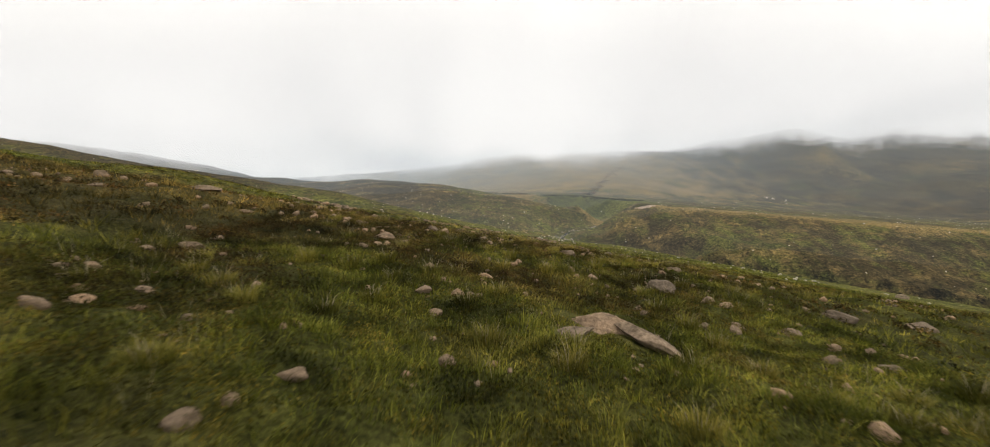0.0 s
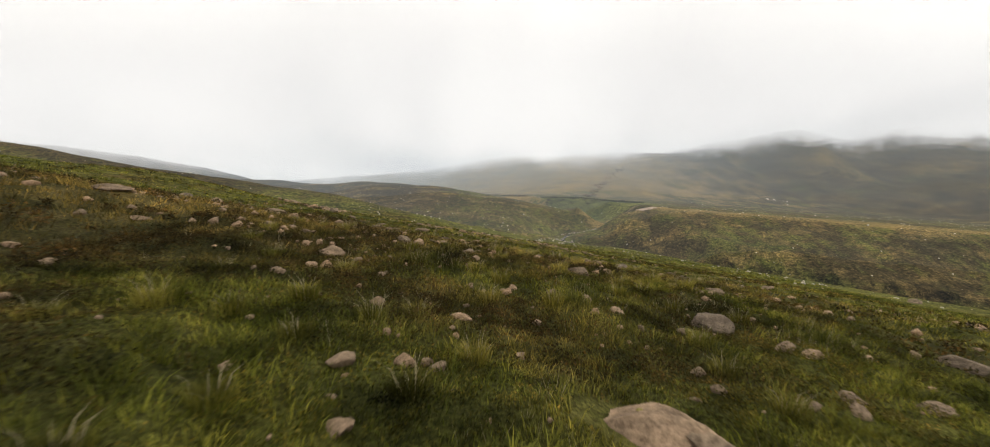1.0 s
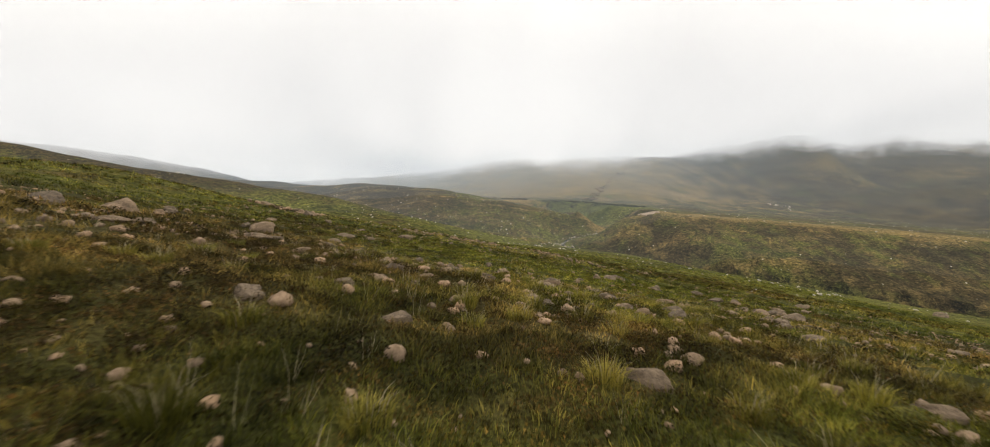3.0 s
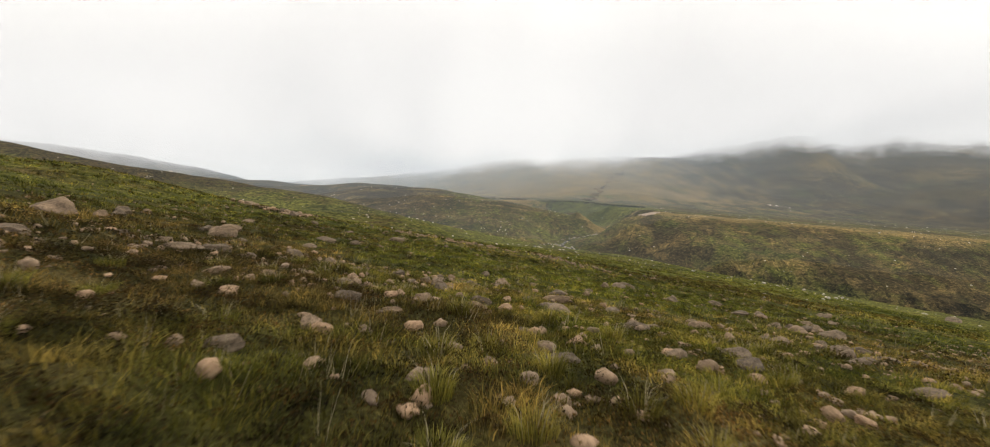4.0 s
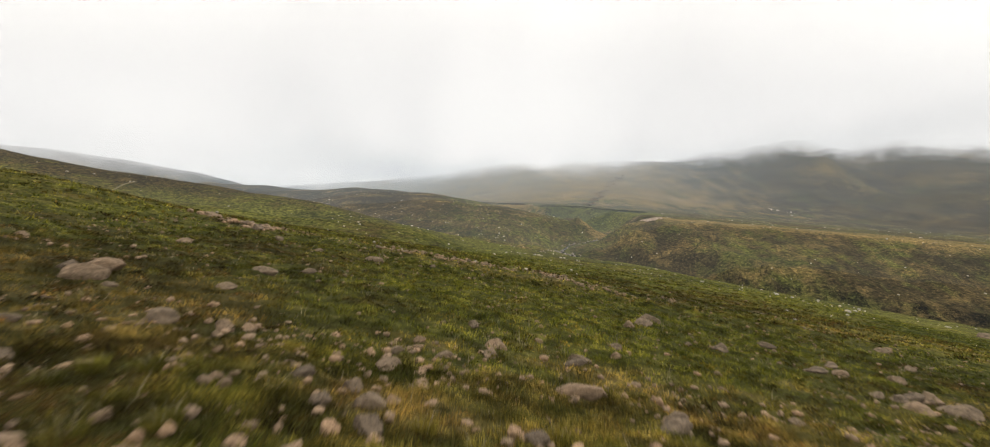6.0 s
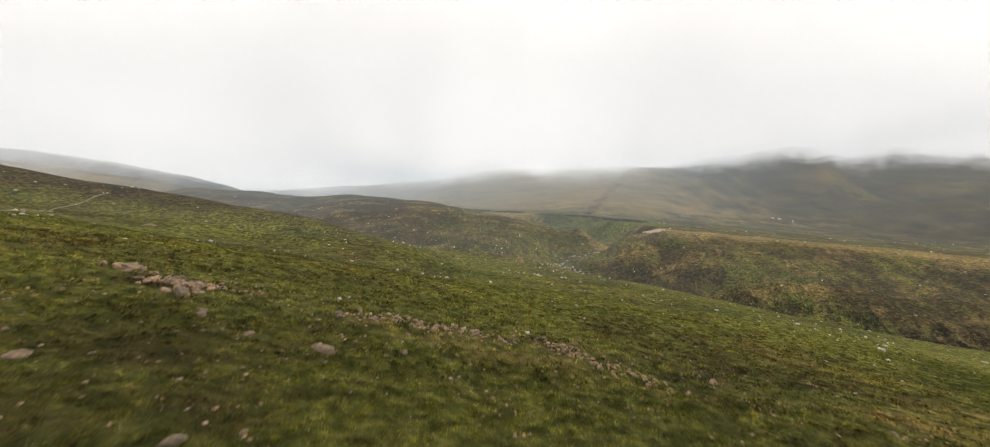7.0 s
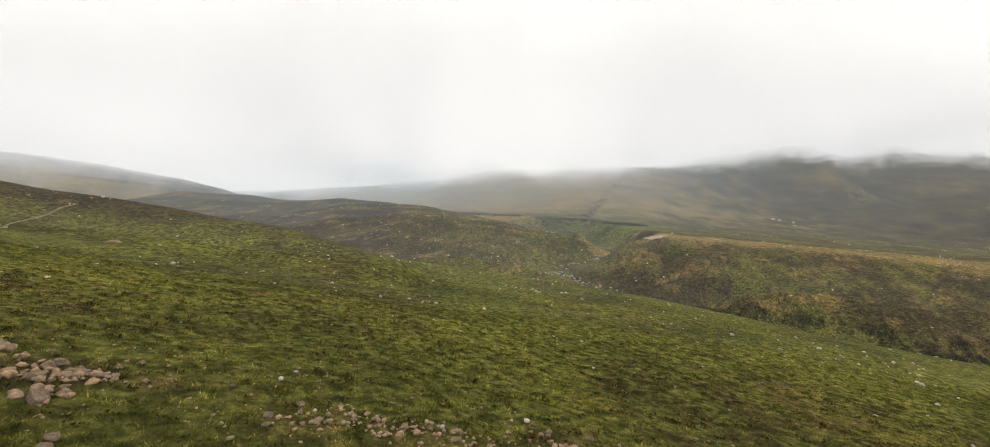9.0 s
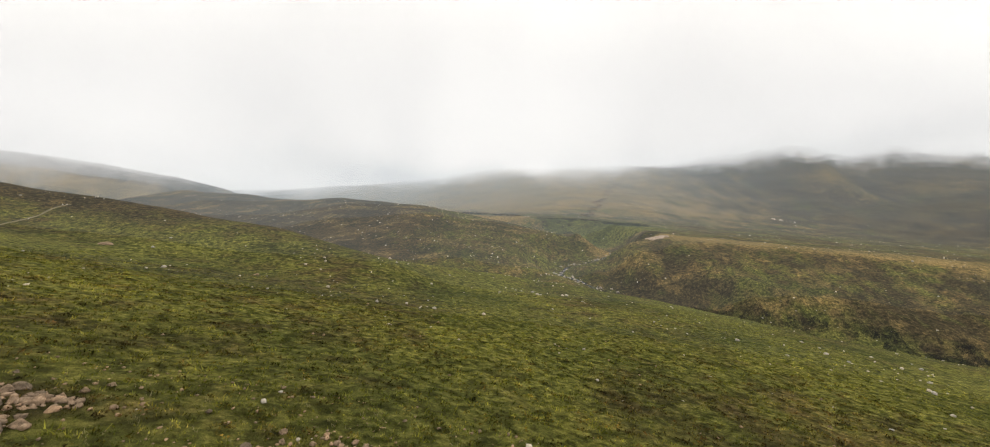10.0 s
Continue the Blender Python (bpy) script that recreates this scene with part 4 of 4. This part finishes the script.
cushions("heather", gr, px, py, 14, 0.5, 0.28, 0.17, HEATH, "dark heather lumps dotted over the open grass slope")
px, py = scatter(gr, 66000, -95, 105, 40, 185, lambda x, y: np.clip(0.85 - 0.4 * fbm(x / 3, y / 3, 2, 143), 0.1, 1) * np.where((x > -27) & (x < 32) & (y < 62), 0.0, 1.0) * np.clip((185 - y) / 70, 0, 1))
tufts("grass", gr, px, py, 7, 0.34, 0.27, 0.085, 0.9, BLADE, "short rough grass over the open hillside", "grass", False)
px, py = scatter(gr, 5200, -7.5, 9.5, 2.5, 33, heathy)
cushions("heather", gr, px, py, 110, 0.24, 0.20, 0.028, HEATH, "low dark heather and bilberry cushions between the grass")
px, py = scatter(gr, 9000, -27, 32, 8, 64, lambda x, y: heathy(x, y) * np.where((x > -7) & (x < 9) & (y < 32), 0.0, 1.0))
cushions("heather", gr, px, py, 40, 0.34, 0.22, 0.07, HEATH, "low dark heather cushions on the slope")
px, py = scatter(gr, 2600, -8, 10, 2.5, 34, lambda x, y: np.clip(fbm(x / 3, y / 3, 2, 151), 0.02, 1))
tufts("dry_bents", gr, px, py, 5, 0.10, 0.42, 0.006, 0.5, STRAW, "dry straw-coloured grass stalks standing above the turf", "grass", False)
px, py = scatter(gr, 3600, -7.5, 9.5, 2.5, 33, lambda x, y: 1 + 0 * x)
cushions("moss", gr, px, py, 70, 0.42, 0.07, 0.035, HEATH, "short moss and bilberry filling the gaps in the turf")
px, py = scatter(gr, 4500, -27, 36, 18, 75, lambda x, y: np.clip(0.15 + fbm(x / 4, y / 3, 2, 153), 0.02, 1))
tufts("dry_bents", gr, px, py, 4, 0.16, 0.38, 0.02, 0.7, STRAW, "dry straw-coloured grass stalks over the stony slope", "grass", False)


# ---- the larger tussocks, one by one ----
def blade_mesh(name, rng, count, radius, height, width, mat):
    a = rng.uniform(0, 2 * math.pi, count)
    r = radius * np.sqrt(rng.uniform(0, 1, count))
    x, y = r * np.cos(a), r * np.sin(a)
    h = height * rng.uniform(0.55, 1.1, count)
    lean = a + rng.uniform(-0.6, 0.6, count)
    out = h * rng.uniform(0.2, 0.95, count)
    dx, dy = np.cos(lean) * out, np.sin(lean) * out
    side = rng.uniform(0, 2 * math.pi, count)
    wx, wy = 0.5 * width * np.cos(side), 0.5 * width * np.sin(side)
    z = np.full(count, -0.05)
    mx, my, mz = x + 0.35 * dx, y + 0.35 * dy, 0.62 * h
    V = np.stack([np.stack([x - wx, y - wy, z], -1), np.stack([x + wx, y + wy, z], -1), np.stack([mx - wx, my - wy, mz], -1),
                  np.stack([mx + wx, my + wy, mz], -1), np.stack([x + dx, y + dy, 0.92 * h], -1)], 1)
    F = np.array([[0, 1, 2], [1, 3, 2], [2, 3, 4]])[None] + (np.arange(count) * 5)[:, None, None]
    ob = mesh_object(name, V.reshape(-1, 3), F.reshape(-1, 3), mat, False, 3)
    for label, value in (("heath", 0.0), ("bents", 0.35), ("tone", 0.45)):
        layer = ob.data.attributes.new(label, 'FLOAT', 'POINT')
        layer.data.foreach_set("value", np.full(len(ob.data.vertices), value, dtype=np.float32))
    return ob


def tussock(seed, height, words):
    rng = np.random.RandomState(seed)
    base = new("grass_tussock")
    for ob in (blade_mesh("foliage", rng, 260, 0.2, height, 0.008, BLADE), blade_mesh("straw", rng, 14, 0.12, height * 1.6, 0.006, STRAW)):
        ob.parent = base
    tagged(base.children[1], "thin dry straw stalks")
    return tagged(base, words, "grass", group="grass tussocks")


kinds = [tussock(500, 0.25, "thick green grass tussock rising from the turf"), tussock(501, 0.29, "tall shaggy grass tussock with straw stalks"), tussock(502, 0.20, "low dense tussock of green moorland grass")]
tr = random.Random(9)
spots = []
while len(spots) < 110:
    x, y = tr.uniform(-6, 8), tr.uniform(3.5, 30)
    if all(math.hypot(x - p[0], y - p[1]) > 0.8 for p in spots) and all(math.hypot(x - a, y - b) > 0.55 * c + 0.15 for a, b, c in zip(rock_x, rock_y, rock_w)) and math.hypot(x - 2.3, y - 8) > 1.5:
        spots.append((x, y))
spot_z = ground([p[0] for p in spots], [p[1] for p in spots])
for k, ((x, y), z) in enumerate(zip(spots, spot_z)):
    m = pose(x, y, z, 0, 0, tr.uniform(0, 360))
    if k < 3:
        kinds[k].matrix_world = m
    else:
        copy_thing(kinds[k % 3], m)


# ---- along the stream and the far slopes ----
def draped_strip(name, points, width, lift, mat, words, category, kind="", wobble=0.3):
    """A band laid over the land along a line, with edges turned down into it."""
    pts = np.array(points, float)
    seg = np.hypot(*np.diff(pts, axis=0).T)
    s = np.concatenate([[0], np.cumsum(seg)])
    t = np.arange(0, s[-1], 0.9)
    cx, cy = np.interp(t, s, pts[:, 0]), np.interp(t, s, pts[:, 1])
    ker = np.ones(15) / 15
    cx = np.convolve(np.pad(cx, 7, mode="edge"), ker, mode="valid")
    cy = np.convolve(np.pad(cy, 7, mode="edge"), ker, mode="valid")
    cx = cx + 3.0 * perlin(t / 16, 0 * t + 3.3, 301)
    dx, dy = np.gradient(cx), np.gradient(cy)
    l = np.hypot(dx, dy)
    nx_, ny_ = -dy / l, dx / l
    w = 0.5 * width * (1 + wobble * perlin(t / 6, 0 * t + 0.5, 303))
    rows = []
    for off, down in ((-1.05, -0.6), (-1, 0), (-0.4, 0), (0.4, 0), (1, 0), (1.05, -0.6)):
        x, y = cx + nx_ * w * off, cy + ny_ * w * off
        rows.append(np.stack([x, y, land(x, y) + lift + down], -1))
    V = np.stack(rows, 1).reshape(-1, 3)
    i = np.arange(len(V)).reshape(-1, 6)
    q = np.stack([i[:-1, :-1], i[:-1, 1:], i[1:, 1:], i[1:, :-1]], -1).reshape(-1, 4)
    ob = mesh_object(name, V, q, mat, True)
    return tagged(ob, words, category, kind=kind)


def make_earth(name, dark, light, scale):
    m, nt, nodes, links, bsdf = material(name)
    pos = nodes.new("ShaderNodeNewGeometry").outputs["Position"]
    links.new(ramp(nodes, links, noise_of(nodes, links, pos, scale, 6, 0.7), [(0.32, dark), (0.68, light)]), bsdf.inputs["Base Color"])
    bsdf.inputs["Roughness"].default_value = 0.95
    bump = nodes.new("ShaderNodeBump")
    bump.inputs["Distance"].default_value = 0.2
    links.new(noise_of(nodes, links, pos, scale * 3, 5, 0.7), bump.inputs["Height"])
    links.new(bump.outputs["Normal"], bsdf.inputs["Normal"])
    return m


def make_water():
    m, nt, nodes, links, bsdf = material("stream_water")
    pos = nodes.new("ShaderNodeNewGeometry").outputs["Position"]
    n = noise_of(nodes, links, pos, 0.5, 6, 0.75)
    links.new(ramp(nodes, links, n, [(0.6, (0.018, 0.020, 0.016)), (0.72, (0.40, 0.41, 0.41))]), bsdf.inputs["Base Color"])
    bsdf.inputs["Roughness"].default_value = 0.15
    bump = nodes.new("ShaderNodeBump")
    bump.inputs["Distance"].default_value = 0.1
    links.new(noise_of(nodes, links, pos, 2.0, 4, 0.6), bump.inputs["Height"])
    links.new(bump.outputs["Normal"], bsdf.inputs["Normal"])
    return m


draped_strip("water", [p[:2] for p in STREAM[2:9]], 1.8, 0.22, make_water(), "shallow moorland stream with white riffles over stones", "stream", "structure")
EARTH = make_earth("pale_path_earth", (0.09, 0.078, 0.036), (0.23, 0.185, 0.11), 0.5)
draped_strip("path", ((-147.6, 199.4), (-149.1, 192.8), (-148.3, 186.3), (-145.8, 178.6), (-146.3, 172.4), (-117.4, 140.5), (-97.4, 116.5)), 0.7, 0.08, EARTH, "worn pale earth path slanting up the hillside", "path", "structure")


def bare_patch(x0, y0, half_x, half_y, words):
    n = 26
    u, v = np.meshgrid(np.linspace(-1, 1, n), np.linspace(-1, 1, n))
    x, y = x0 + u * half_x + 0.25 * half_x * v, y0 + v * half_y
    r = np.hypot(u, v) + 0.45 * fbm(u * 1.8 + x0, v * 1.8, 3, 311)
    z = land(x, y) + np.where(r < 0.8, 0.35, -1.2)
    i = np.arange(n * n).reshape(n, n)
    q = np.stack([i[:-1, :-1], i[:-1, 1:], i[1:, 1:], i[1:, :-1]], -1).reshape(-1, 4)
    ob = mesh_object("bare_earth", np.stack([x, y, z], -1).reshape(-1, 3), q, make_earth("raw_soil", (0.22, 0.16, 0.115), (0.48, 0.37, 0.29), 0.5), True)
    return tagged(ob, words, "soil", kind="structure")


bare_patch(109.0, 303.0, 8.0, 4.5, "raw pinkish soil where the stream bank has slipped")

br = np.random.RandomState(41)
bt = br.uniform(0, 1, 260)
line = np.array([p[:2] for p in STREAM[1:9]], float)
bs = np.concatenate([[0], np.cumsum(np.hypot(*np.diff(line, axis=0).T))])
bx = np.interp(bt * bs[-1], bs, line[:, 0]) + br.normal(0, 2.2, 260)
by = np.interp(bt * bs[-1], bs, line[:, 1]) + br.normal(0, 2.2, 260)
stones("stream_boulders", bx, by, 0.25 + 0.8 * br.uniform(0, 1, 260) ** 2, make_rock("wet_granite", (0.16, 0.15, 0.14), (0.50, 0.47, 0.43)), 43, 2, "grey boulders strewn along the stream bed")

# rank heather and bracken on the peat banks by the stream
hx = br.uniform(100, 240, 420)
hy = np.interp(hx, [100, 120, 200, 330], [222, 216, 190, 140]) + br.choice((8.0, 15.0), 420) + br.normal(0, 1.6, 420)
keep = fbm(hx / 18, hy / 18, 2, 331) > -0.12
cushions("heather", br, hx[keep], hy[keep], 90, 2.3, 1.4, 0.30, RANK, "rank dark heather on the peat banks of the stream")
gx2 = br.uniform(48, 140, 240)
gy2 = br.uniform(388, 425, 240)
cushions("bracken", br, gx2, gy2, 70, 2.4, 0.9, 0.4, RANK, "dark green bracken on the steep gorge side")


def gully(points, count, radius, height, leaf, words):
    pts = np.array(points, float)
    t = br.uniform(0, len(pts) - 1, count)
    k = np.arange(len(pts))
    gx_ = np.interp(t, k, pts[:, 0]) + br.normal(0, 4.0, count)
    gy_ = np.interp(t, k, pts[:, 1]) + br.normal(0, 2.0, count)
    cushions("heather", br, gx_, gy_, 60, radius, height, leaf, HEATH, words)


gully([(-40.1, 481.2), (-18.5, 495.9), (2.5, 475.1), (28.0, 456.1)], 40, 3.2, 1.4, 0.9, "dark heather along a gully bank below the fell")
gully([(105.1, 484.0), (132.2, 550.8), (164.3, 624.7), (224.7, 774.5), (265.0, 854.4)], 110, 3.2, 0.6, 0.6, "dark heather lining a gully that climbs the fell")
cx_, cy_ = br.normal(397.1, 8, 24), br.normal(597.6, 14, 24)
stones("far_stones", cx_, cy_, 0.4 + 0.9 * br.uniform(0, 1, 24) ** 2, make_rock("bare_crag", (0.45, 0.43, 0.40), (0.75, 0.72, 0.68)), 47, 1, "cluster of bare pale rocks on the fellside")

# a run of bare stones across the open slope
bandt = br.uniform(0, 5, 330)
band_x = np.interp(bandt, range(6), (-11.5, -6.4, 0.3, 7.8, 11.8, 16.0)) + br.normal(0, 1.0, 330)
band_y = np.interp(bandt, range(6), (67.8, 69.7, 69.2, 71.2, 67.0, 64.0)) + br.normal(0, 0.9, 330)
stones("loose_stones", band_x, band_y, 0.05 + 0.2 * br.uniform(0, 1, 330) ** 2, GRANITE, 53, 2, "run of pinkish bare stones across the grass slope")
